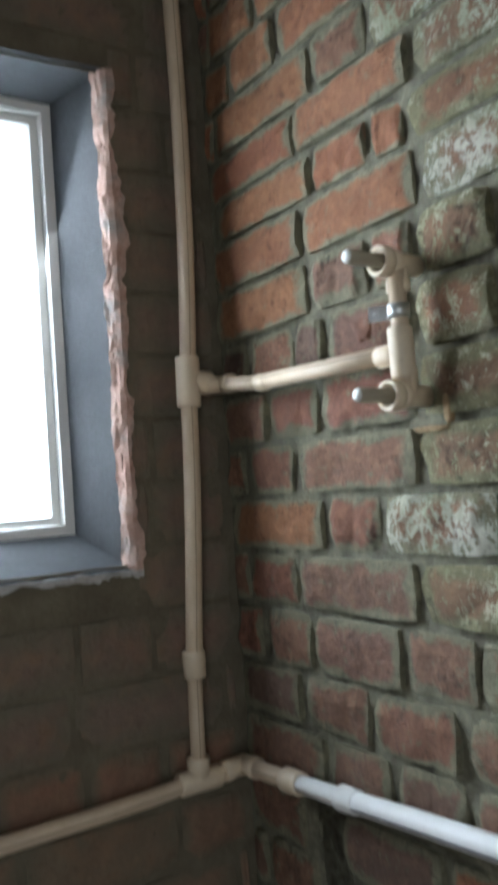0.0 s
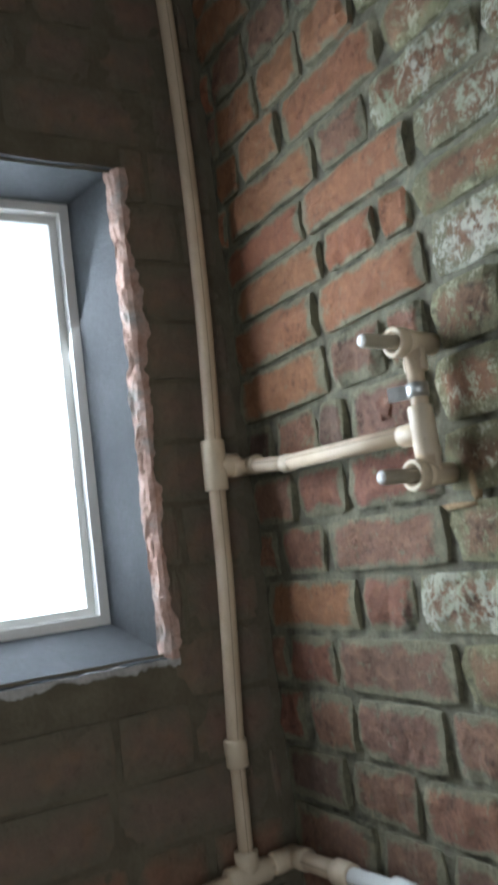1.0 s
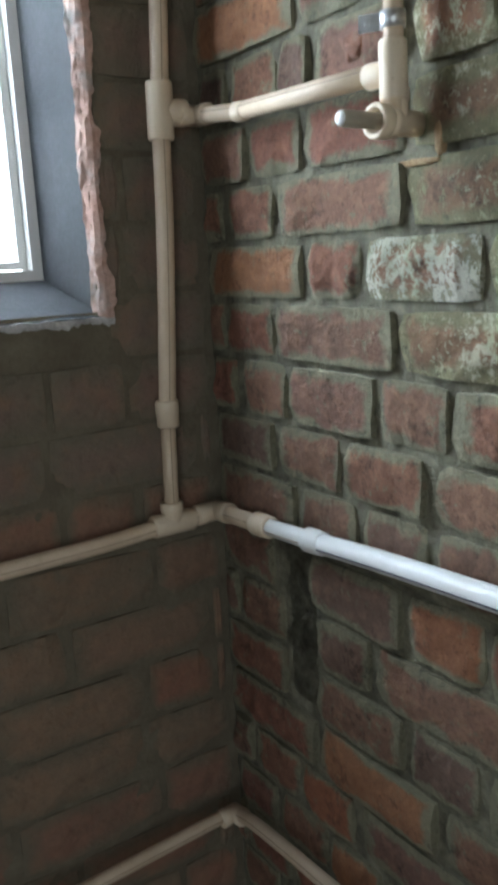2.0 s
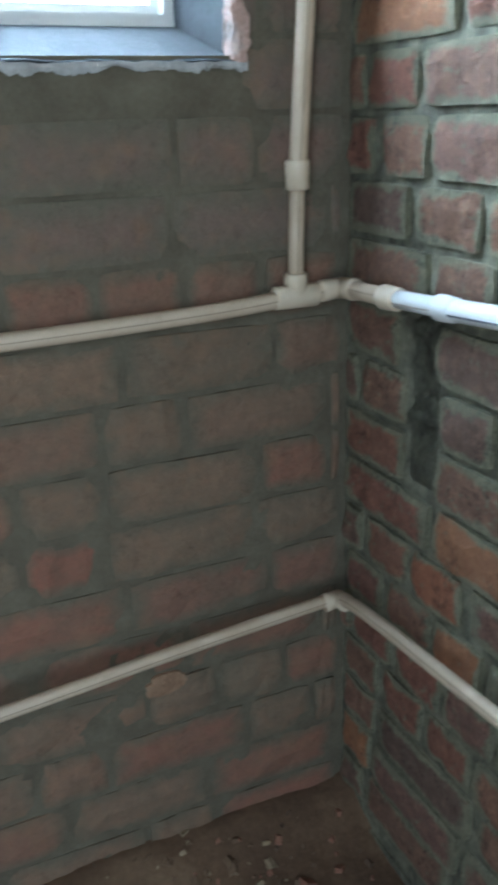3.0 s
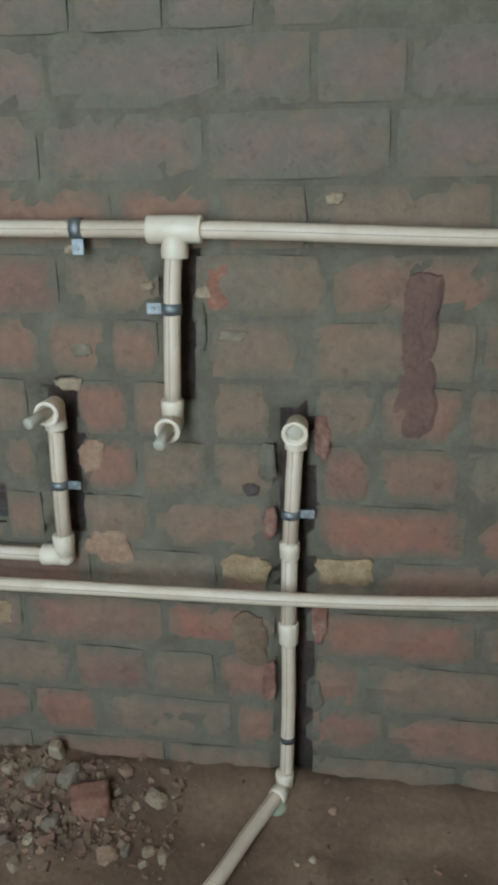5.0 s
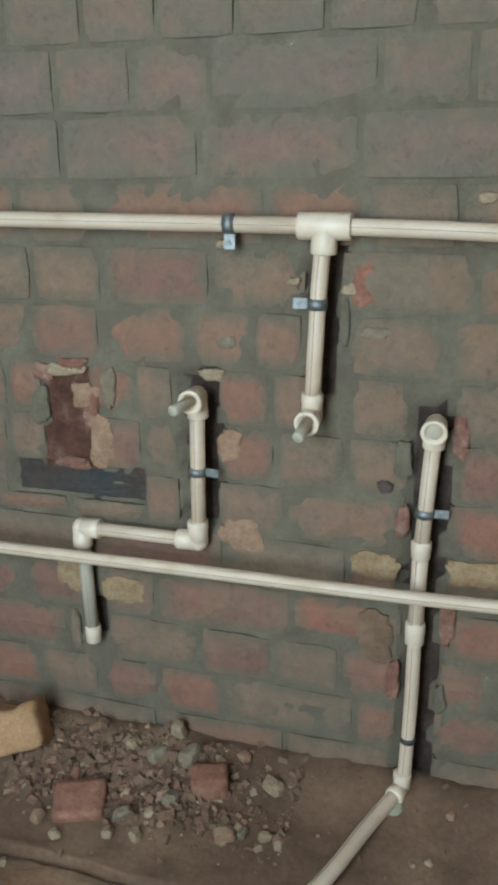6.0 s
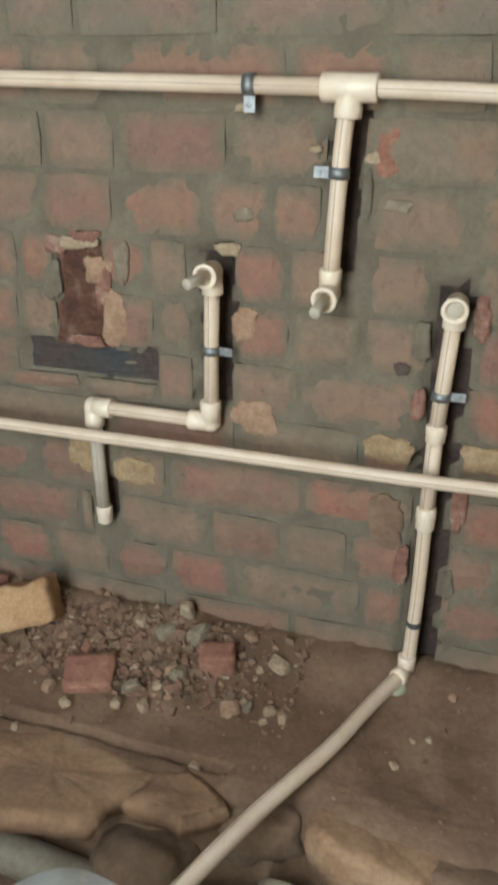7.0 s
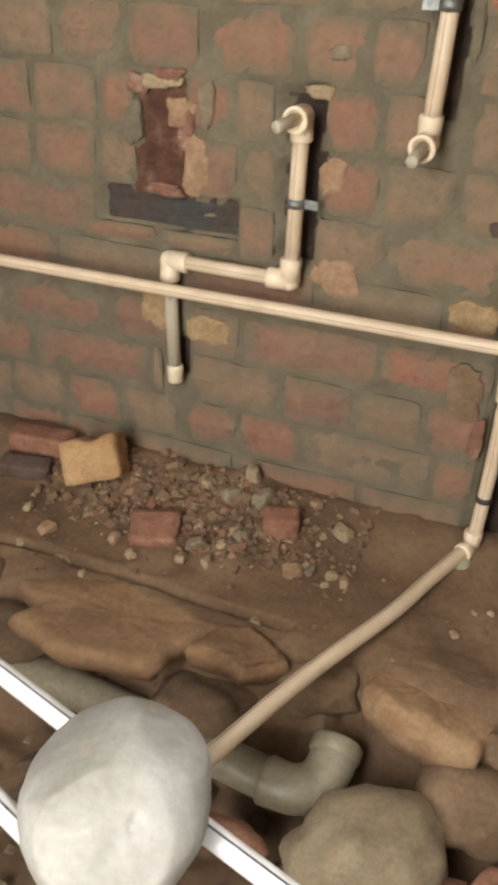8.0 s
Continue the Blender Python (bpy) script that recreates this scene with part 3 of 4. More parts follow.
def mixer_outlet(z, up):
    """A short elbow out of the wall with a thick open rim, and a long plug standing in it."""
    c, w = Vector((-0.026, MIX_Y + 0.002, z)), Vector((-1, -0.06, 0.01)).normalized()
    bm = bmesh.new()
    lathe(bm, c - w * 0.030, w, [(0, 0.0122), (0.030, 0.0126), (0.036, 0.0150), (0.046, 0.0156)], 22)
    lathe(bm, c, (0, 0, up), [(0, 0.0120), (0.018, 0.0120), (0.020, 0.0130), (0.030, 0.0130), (0.031, 0.0118)], 20)
    e = part("outlet_elbow", bm, cream_fit, riser, "", True)
    bm = bmesh.new()
    lathe(bm, c + w * 0.014, w, [(0.000, 0.0150), (0.002, 0.0166), (0.014, 0.0166), (0.0155, 0.0158), (0.0155, 0.0122), (0.013, 0.0112), (0.003, 0.0108)], 26)
    part("rim", bm, cream_fit, e, "white open rim", True)
    bm = bmesh.new()
    lathe(bm, c + w * 0.008, w, [(0, 0.0076), (0.060, 0.0078), (0.0625, 0.0074), (0.0630, 0.0062)], 18)
    part("plug", bm, plug_mat, e, "dusty pipe plug, shaft darkened for shade", True)
    # white disc paints the light falling on the plug's tip
    part("plug_end", nipple(c + w * 0.0712, w, 0.0016, 0.0066), white_pipe, e, "plug end, coloured white as if lit", True)


mixer_outlet(1.565, -1)
mixer_outlet(1.423, 1)
# drop with its outlet
pipe(riser, [UT, (-1.022, -0.026, 0.85), (-1.028, -0.030, 0.70)], 0.0118, side=(-0.15, -1, 0))
outlet(riser, (-1.030, -0.026, 0.668), (-0.02, -1, -0.10), (0.02, 0, 1), True, (-0.10, -1, -0.25))

# second outlet on the bare brick wall
spare = thing("pipe_outlet", (-0.02, -0.620, 1.575), "white capped outlet stub sticking out of bare brick", "pipe")
bm = bmesh.new()
lathe(bm, (0.01, -0.620, 1.574), (-1, 0, 0), [(0, 0.013), (0.028, 0.013), (0.03, 0.012)])
part("collar", bm, plug_mat, spare, "", True)
part("plug", nipple((-0.018, -0.620, 1.574), (-1, 0.0, 0.0), 0.05, 0.0095), cream_fit, spare, "white end plug", True)

# lower run round the corner
lower = thing("water_pipe", (-0.03, -0.045, 0.45), "long cream plastic pipe standing off the wall", "pipe", PIPES)
pipe(lower, [(-2.25, -0.062, 0.404), (-1.6, -0.062, 0.406), (-1.18, -0.061, 0.409), (-0.86, -0.060, 0.411), (-0.66, -0.058, 0.417), (-0.50, -0.055, 0.4265), (-0.30, -0.050, 0.440), (-0.03, -0.044, 0.454)], 0.0104, side=(0, -1, 0.15))
part("elbow", elbow((-0.030, -0.046, 0.452), (-1, 0, -0.07), (0, -1, 0.2), 0.0145, 0.026), cream_fit, lower, "", True)
pipe(lower, [(-0.030, -0.046, 0.452), (-0.036, -0.14, 0.478), (-0.040, -0.434, 0.505), (-0.040, -1.2, 0.56)], 0.0104, side=(-1, 0, 0.5))

# pipe in the cut chase, with the elbow at its foot and the line across the floor
mid = thing("water_pipe", (-0.868, -0.02, 0.04), "cream plastic pipe in a cut chase, turning onto the floor", "pipe", PIPES)
outlet(mid, (-0.853, -0.016, 0.664), (0, -1, -0.05), (-0.05, 0, -1), False)
pipe(mid, [(-0.855, -0.016, 0.64), (-0.864, -0.014, 0.47)], 0.0118, side=(-0.2, -1, 0), curve=False)
part("coupler", coupler((-0.864, -0.014, 0.468), (0, 0, -1), 0.0155, 0.014), cream_fit, mid, "", True)
pipe(mid, [(-0.864, -0.014, 0.465), (-0.866, -0.014, 0.33)], 0.0124, side=(-0.4, -1, 0), curve=False)
part("coupler", coupler((-0.866, -0.015, 0.326), (0, 0, -1), 0.0158, 0.019), cream_fit, mid, "", True)
pipe(mid, [(-0.866, -0.015, 0.325), (-0.866, -0.016, 0.20), (-0.870, -0.020, 0.05)], 0.0112, side=(-0.2, -1, 0))
part("tape", coupler((-0.867, -0.018, 0.130), (0, 0, -1), 0.0128, 0.005), tape_mat, mid, "black tape band", True)
part("elbow", elbow((-0.872, -0.026, 0.040), (0, 0.05, 1), (-0.42, -1, -0.05), 0.0152, 0.028), cream_fit, mid, "", True)
bm = bmesh.new()
lathe(bm, (-0.882, -0.052, 0.010), (0.0, -0.35, 1.0), [(0, 0.015), (0.004, 0.0175), (0.020, 0.0175), (0.024, 0.012)])
part("cap", bm, cap_mat, mid, "muddy green end cap", True)
FLOOR_LINE = [(-0.872, -0.026, 0.040), (-0.915, -0.12, 0.030), (-0.955, -0.225, 0.026), (-1.02, -0.38, 0.035), (-1.075, -0.545, 0.050), (-1.13, -0.72, 0.062)]
pipe(mid, FLOOR_LINE, 0.0120, side=(-0.5, -0.2, 1), name="floor_pipe")

# bent pipe with the blank end
left = thing("water_pipe", (-1.217, -0.02, 0.44), "cream plastic pipe bent twice with a blank end", "pipe", PIPES)
outlet(left, (-1.209, -0.020, 0.683), (0, -1, -0.03), (0, 0, -1), True, (-0.35, -1, -0.12))
pipe(left, [(-1.210, -0.020, 0.66), (-1.215, -0.018, 0.45)], 0.0118, side=(-0.1, -1, 0), curve=False)
part("elbow", elbow((-1.216, -0.018, 0.440), (0, 0, 1), (-1, 0, 0.0), 0.0168, 0.036), cream_fit, left, "", True)
pipe(left, [(-1.22, -0.018, 0.440), (-1.421, -0.018, 0.440)], 0.0114, side=(0, -1, 0.2), curve=False)
part("elbow", elbow((-1.424, -0.018, 0.440), (1, 0, 0), (0, 0, -1), 0.0168, 0.034), cream_fit, left, "", True)
pipe(left, [(-1.424, -0.018, 0.43), (-1.421, -0.016, 0.235)], 0.0116, plug_mat, side=(0.2, -1, 0), curve=False)
part("end_cap", coupler((-1.420, -0.016, 0.235), (0, 0, -1), 0.0142, 0.016), cream_fit, left, "", True)


def pipe_clip(c, along, tab, r=0.0125, width=0.012, metal=None):
    """A bent steel strap round a pipe with one flat screwed tab."""
    c, w, s = Vector(c), Vector(along).normalized(), Vector(tab).normalized()
    ob = thing("pipe_clip", c, "galvanised steel pipe clip screwed to the brick", "pipe clip", "pipe clips")
    bm = bmesh.new()
    lathe(bm, c - w * width / 2, w, [(0, r), (0, r + 0.0016), (width, r + 0.0016), (width, r)])
    part("strap", bm, metal or steel, ob, "", True)
    n = s.cross(w)
    bm = bmesh.new()
    a, b = c + s * r * 0.9, c + s * (r + 0.022)
    h = w * width / 2
    rings(bm, [[p - h - n * 0.0009, p + h - n * 0.0009, p + h + n * 0.0009, p - h + n * 0.0009] for p in (a, (a + b) / 2, b)])
    part("tab", bm, metal or steel, ob)
    bm = bmesh.new()
    out = n if n.dot(Vector((-1, -1, 0))) > 0 else -n
    lathe(bm, (a + b) / 2 + s * 0.003, out, [(0, 0.0032), (0.0018, 0.0030), (0.0024, 0.0018)], 10)
    part("screw", bm, metal or steel, ob)
    return ob


pipe_clip((-1.150, -0.024, 0.938), (1, 0, 0), (0, -0.1, -1), 0.0128, 0.016)
pipe_clip((-1.0235, -0.027, 0.831), (0.02, 0, 1), (-1, 0, 0), 0.0128, 0.015)
pipe_clip((-0.862, -0.014, 0.528), (0.05, 0, 1), (1, 0, 0), 0.0128, 0.013)
pipe_clip((-1.2125, -0.019, 0.561), (0.02, 0, 1), (1, -0.1, 0), 0.0128, 0.013)
pipe_clip((-0.0305, MIX_Y, 1.513), (0, 0, 1), (-0.55, 0.8, 0), 0.0104, 0.015, bright_steel)

pipe_clip((-0.0660, -0.0320, 2.385), (0, 0, 1), (-1, 0, 0), 0.0128, 0.014)

# pipes on the trench floor, under the white stone
cross_pipe = thing("water_pipe", (-1.15, -0.66, 0.06), "white plastic pipe with a dark printed line over the trench", "pipe", "white pipes over the trench")
pipe(cross_pipe, [(-1.95, -0.44, 0.075), (-1.39, -0.592, 0.075), (-1.035, -0.690, 0.068), (-0.70, -0.775, 0.060)], 0.0135, white_pipe, (0.35, -0.08, 1), dark_stripe, wide=0.0026)
near_pipe = thing("water_pipe", (-1.25, -0.76, 0.07), "short white plastic pipe end beside the white stone", "pipe", "white pipes over the trench")
pipe(near_pipe, [(-1.75, -0.60, 0.075), (-1.27, -0.752, 0.072), (-1.17, -0.785, 0.066)], 0.0135, white_pipe, (0.35, -0.2, 1), dark_stripe, wide=0.0026)

# ---- drain ----
drain = thing("drain_pipe", (-1.10, -0.47, -0.165), "muddy grey drain pipe with a swept bend in the trench", "drain pipe")
part("pipe", tube([(-2.0, -0.395, -0.13), (-1.38, -0.430, -0.13), (-1.04, -0.464, -0.128)], 0.0305, 20), grey_pvc_mat, drain, "", True)
bm = bmesh.new()
lathe(bm, (-1.062, -0.462, -0.128), (1, -0.10, 0), [(0, 0.032), (0.003, 0.0355), (0.016, 0.0355), (0.020, 0.0325), (0.03, 0.032)], 22)
part("collar", bm, grey_pvc_mat, drain, "", True)
part("bend", tube([(-1.05, -0.463, -0.128), (-1.015, -0.461, -0.128), (-0.988, -0.444, -0.122), (-0.978, -0.414, -0.112), (-0.978, -0.386, -0.102)], 0.0345, 20), grey_pvc_mat, drain, "", True)
bm = bmesh.new()
lathe(bm, (-0.978, -0.404, -0.109), (0.0, 0.9, 0.33), [(0, 0.034), (0.003, 0.0380), (0.022, 0.0385), (0.026, 0.034)], 22)
part("collar", bm, grey_pvc_mat, drain, "", True)

# ---- stones ----
STONES = "stones in the trench"


def stone(name, c, size, seed, mat, label, rough=0.22, turn=0.0, level=4, group=STONES, flat=0.0):
    bm = bmesh.new()
    rock(bm, c, size, seed, rough, level, turn, flat)
    return solid(name, bm, mat, label, "stone", "", group, True)


def quartz(c, size, turn):
    """A big cobble with worn flat faces and a few small pits."""
    bm = bmesh.new()
    g = bmesh.ops.create_icosphere(bm, subdivisions=6, radius=1.0)
    back = Matrix.Rotation(-turn, 3, "Z")
    planes = [(back @ Vector(n).normalized(), d) for n, d in (((-0.62, 0.10, 0.78), 0.74), ((0.92, 0.38, 0.0), 0.88), ((0.86, 0.0, -0.50), 0.78), ((-0.92, -0.38, 0.0), 0.90),
                                                              ((0.25, -0.70, 0.66), 0.78), ((-0.75, -0.55, -0.3), 0.84), ((0.45, 0.55, 0.72), 0.90), ((0, 0, -1), 0.75))]
    pits = [back @ Vector(p).normalized() for p in ((0.45, -0.43, 0.71), (0.72, -0.62, 0.30), (-0.30, -0.55, 0.72), (0.46, -0.52, 0.66))]
    m = Matrix.Rotation(turn, 3, "Z")
    for v in g["verts"]:
        d = v.co.normalized()
        q = d * (1 + 0.05 * noise.noise(d * 1.6 + Vector((4, 1, 2))))
        for n, lim in planes:
            over = q.dot(n) - lim
            if over > 0:
                q -= n * over * 0.62
        q += d * (0.020 * noise.noise(d * 3.2 + Vector((1, 7, 3))) + 0.005 * noise.noise(d * 12))
        for k, p in enumerate(pits):
            a = (d - p).length
            q -= d * (0.050, 0.028, 0.025, 0.03)[k] * math.exp(-(a / (0.055, 0.09, 0.05, 0.03)[k]) ** 2)
        v.co = Vector(c) + m @ Vector((q.x * size[0], q.y * size[1], q.z * size[2]))
    return solid("white_stone", bm, white_stone, "large smooth white quartz stone resting on the pipes", "stone", "", "", True)


quartz((-1.135, -0.716, 0.110), (0.107, 0.118, 0.085), 0.35)


def plate(name, c, rx, ry, thick, seed, label, turn=0.0, tilt=0.0, ragged=0.22, mat=None):
    """A flat, mud-covered stone slab with a broken outline."""
    bm = bmesh.new()
    rr = random.Random(int(seed * 10))
    m = Matrix.Rotation(turn, 3, "Z") @ Matrix.Rotation(tilt, 3, "X")
    corners = []
    for k in range(11):
        a = 2 * math.pi * (k + rr.uniform(-0.35, 0.35)) / 11
        r = 1 + ragged * rr.uniform(-1.1, 0.7)
        corners.append(Vector((math.copysign(abs(math.cos(a)) ** 0.8, math.cos(a)) * rx * r, math.copysign(abs(math.sin(a)) ** 0.8, math.sin(a)) * ry * r, 0)))
    rim = []
    for a, b in zip(corners, corners[1:] + corners[:1]):
        for k in range(10):
            q = a.lerp(b, k / 10)
            rim.append(q * (1 + 0.05 * fbm(q.x, q.y, 28, seed) + 0.03 * fbm(q.x, q.y, 90, seed)))
    rows = []
    for f, inset, dz in ((0.02, 0, 0), (0.25, 0, 0), (0.45, 0, 0), (0.65, 0, 0), (0.82, 0, 0), (1, 0.012, -0.001), (1, 0.005, -0.005), (1, 0.0, -0.014), (1, 0.001, -0.5 * thick), (1, 0.014, -thick)):
        row = []
        for k, q in enumerate(rim):
            r = q.length
            soft = Vector((q.x / r * min(rx, ry * 1.6), q.y / r * ry, 0))
            w = (q * f).lerp(soft * f, (1 - f) * 0.8) * (1 - inset / r)
            z = dz + 0.007 * fbm(w.x, w.y, 11, seed) + 0.003 * fbm(w.x, w.y, 45, seed) 
            row.append(Vector(c) + m @ Vector((w.x, w.y, z)))
        rows.append(row)
    rings(bm, rows)
    return solid(name, bm, mat or mud_stone, label, "stone", "", STONES, True)


plate("flat_stone", (-1.345, -0.372, 0.002), 0.165, 0.098, 0.042, 3.0, "flat mud-caked stone at the bank's broken edge", 0.03, -0.17, 0.26, slab_mat)
plate("flat_stone", (-1.140, -0.352, -0.001), 0.085, 0.066, 0.042, 7.0, "small flat mud-caked stone at the bank's broken edge", -0.1, -0.20, 0.30, slab_mat)
plate("flat_stone", (-1.68, -0.39, -0.010), 0.13, 0.085, 0.06, 9.0, "flat mud-caked stone at the bank's broken edge", 0.2)
plate("foundation_stone", (-0.862, -0.312, -0.014), 0.120, 0.085, 0.075, 11.0, "large mud-covered stone slab in the bank", -0.35, -0.20, 0.24, slab_mat)
plate("foundation_stone", (-0.70, -0.33, -0.015), 0.09, 0.07, 0.075, 13.0, "mud-covered stone slab in the bank", 0.2, -0.1, 0.24)
stone("cobble", (-0.895, -0.520, -0.125), (0.105, 0.082, 0.078), 3, tan_stone, "rounded tan cobble lying beside the drain bend", 0.26, 0.55)
stone("cobble", (-1.345, -0.815, 0.0), (0.075, 0.06, 0.07), 5, tan_stone, "pale rounded cobble half hidden by a pipe", 0.2, 0.2)
stone("foundation_stone", (-1.185, -0.40, -0.100), (0.075, 0.055, 0.045), 12, mud_stone, "mud-covered stone below the broken edge", 0.25, 0.2)
stone("foundation_stone", (-0.775, -0.405, -0.105), (0.085, 0.06, 0.065), 15, mud_stone, "mud-covered stone below the slab", 0.28, 0.3)
stone("foundation_stone", (-1.04, -0.315, -0.07), (0.07, 0.05, 0.05), 16, mud_stone, "mud-covered stone in the bank", 0.28, 0.1)
stone("foundation_stone", (-1.54, -0.415, -0.075), (0.085, 0.05, 0.045), 17, mud_stone, "mud-covered stone below the broken edge", 0.25, 0.3)
stone("brick_fragment", (-1.07, -0.545, -0.165), (0.055, 0.03, 0.025), 18, red_chunk, "broken reddish brick piece under the drain", 0.2, -0.3, 3)
stone("brick_fragment", (-0.795, -0.545, -0.165), (0.07, 0.05, 0.035), 19, red_chunk, "broken reddish brick piece beside the cobble", 0.2, 0.5, 3, STONES, 0.2)
stone("brick_fragment", (-0.72, -0.50, -0.155), (0.05, 0.04, 0.04), 20, red_chunk, "broken reddish brick piece beside the cobble", 0.2, -0.5, 3, STONES, 0.2)


# ---- rubble heap ----
def broken_block(name, c, size, turn, tip, mat, label, seed, group="broken bricks on the rubble", lean=0.0, notch=0.0):
    """A broken brick: a worn box with one ragged end."""
    bm = bmesh.new()
    bmesh.ops.create_cube(bm, size=2.0)
    bmesh.ops.subdivide_edges(bm, edges=bm.edges, cuts=5, use_grid_fill=True)
    m = Matrix.Rotation(turn, 3, "Z") @ Matrix.Rotation(lean, 3, "Y") @ Matrix.Rotation(tip, 3, "X")
    off = Vector((seed, seed * 2.3, 0))
    for v in bm.verts:
        q = v.co.copy()
        e = sorted((abs(q.x), abs(q.y), abs(q.z)))
        k = 1 - 0.06 * max(0, e[1] - 0.6) / 0.4 + 0.05 * noise.noise(q * 1.7 + off)
        if q.x > 0.6:
            q.x += 0.16 * noise.noise(Vector((q.y * 2, q.z * 2, seed)))
        if notch and q.z > 0.5 and -0.1 < q.x < 0.5:
            q.z -= notch
        q *= k
        v.co = Vector(c) + m @ Vector((q.x * size[0], q.y * size[1], q.z * size[2]))
    return solid(name, bm, mat, label, "brick", "", group, True)


def gz(x, y):
    return ground_height(x, y)


broken_block("broken_brick", (-1.550, -0.092, gz(-1.550, -0.092) + 0.044), (0.055, 0.034, 0.042), 0.26, -0.45, cream_chunk, "pale orange half brick propped on the rubble", 2.0, lean=-0.30, notch=0.22)
broken_block("broken_brick", (-1.690, -0.055, gz(-1.69, -0.055) + 0.010), (0.065, 0.026, 0.022), 0.12, 0.0, red_chunk, "dark red brick piece lying by the wall", 4.0)
broken_block("broken_brick", (-1.385, -0.172, gz(-1.385, -0.172) + 0.004), (0.043, 0.036, 0.018), 0.35, 0.25, red_chunk, "red brick chunk sunk in the rubble", 6.0)
broken_block("broken_brick", (-1.183, -0.092, gz(-1.183, -0.092) + 0.014), (0.031, 0.022, 0.024), 0.32, 0.1, red_chunk, "small squarish red brick chunk on the rubble", 8.0)
broken_block("broken_brick", (-1.690, -0.115, gz(-1.69, -0.115) + 0.012), (0.050, 0.022, 0.015), 0.2, 0.1, dark_chunk, "dark damp brick piece under the rubble", 9.0)

CHIPS = "loose chips on the rubble"
rng = random.Random(5)


def shard(bm, c, size, rr, tip=0.8):
    """A splintered bit: a box with its corners knocked about."""
    m = Matrix.Rotation(rr.uniform(0, 6.3), 3, "Z") @ Matrix.Rotation(rr.uniform(-tip, tip), 3, "X") @ Matrix.Rotation(rr.uniform(-tip, tip), 3, "Y")
    vs = []
    for sx, sy, sz in ((-1, -1, -1), (1, -1, -1), (1, 1, -1), (-1, 1, -1), (-1, -1, 1), (1, -1, 1), (1, 1, 1), (-1, 1, 1)):
        k = rr.uniform(0.45, 0.95) if sz > 0 else rr.uniform(0.7, 1.05)
        vs.append(bm.verts.new(Vector(c) + m @ Vector((sx * size[0] * k, sy * size[1] * rr.uniform(0.5, 1.0), sz * size[2] * rr.uniform(0.6, 1.0)))))
    for q in ((3, 2, 1, 0), (4, 5, 6, 7), (0, 1, 5, 4), (1, 2, 6, 5), (2, 3, 7, 6), (3, 0, 4, 7)):
        a, b, d, e = (vs[k] for k in q)
        bm.faces.new((a, b, d))
        bm.faces.new((a, d, e))


def chip(x, y, s, mat, label, seed, squash=0.6):
    bm = bmesh.new()
    shard(bm, (x, y, gz(x, y) + s * squash * 0.55), (s, s * 0.75, s * squash), random.Random(int(seed * 1000)), 0.35)
    bmesh.ops.recalc_face_normals(bm, faces=bm.faces)
    bmesh.ops.bevel(bm, geom=bm.edges, offset=s * 0.22, segments=1, affect="EDGES", clamp_overlap=True)
    return solid("rubble_chip", bm, mat, label, "stone chip", "", CHIPS)


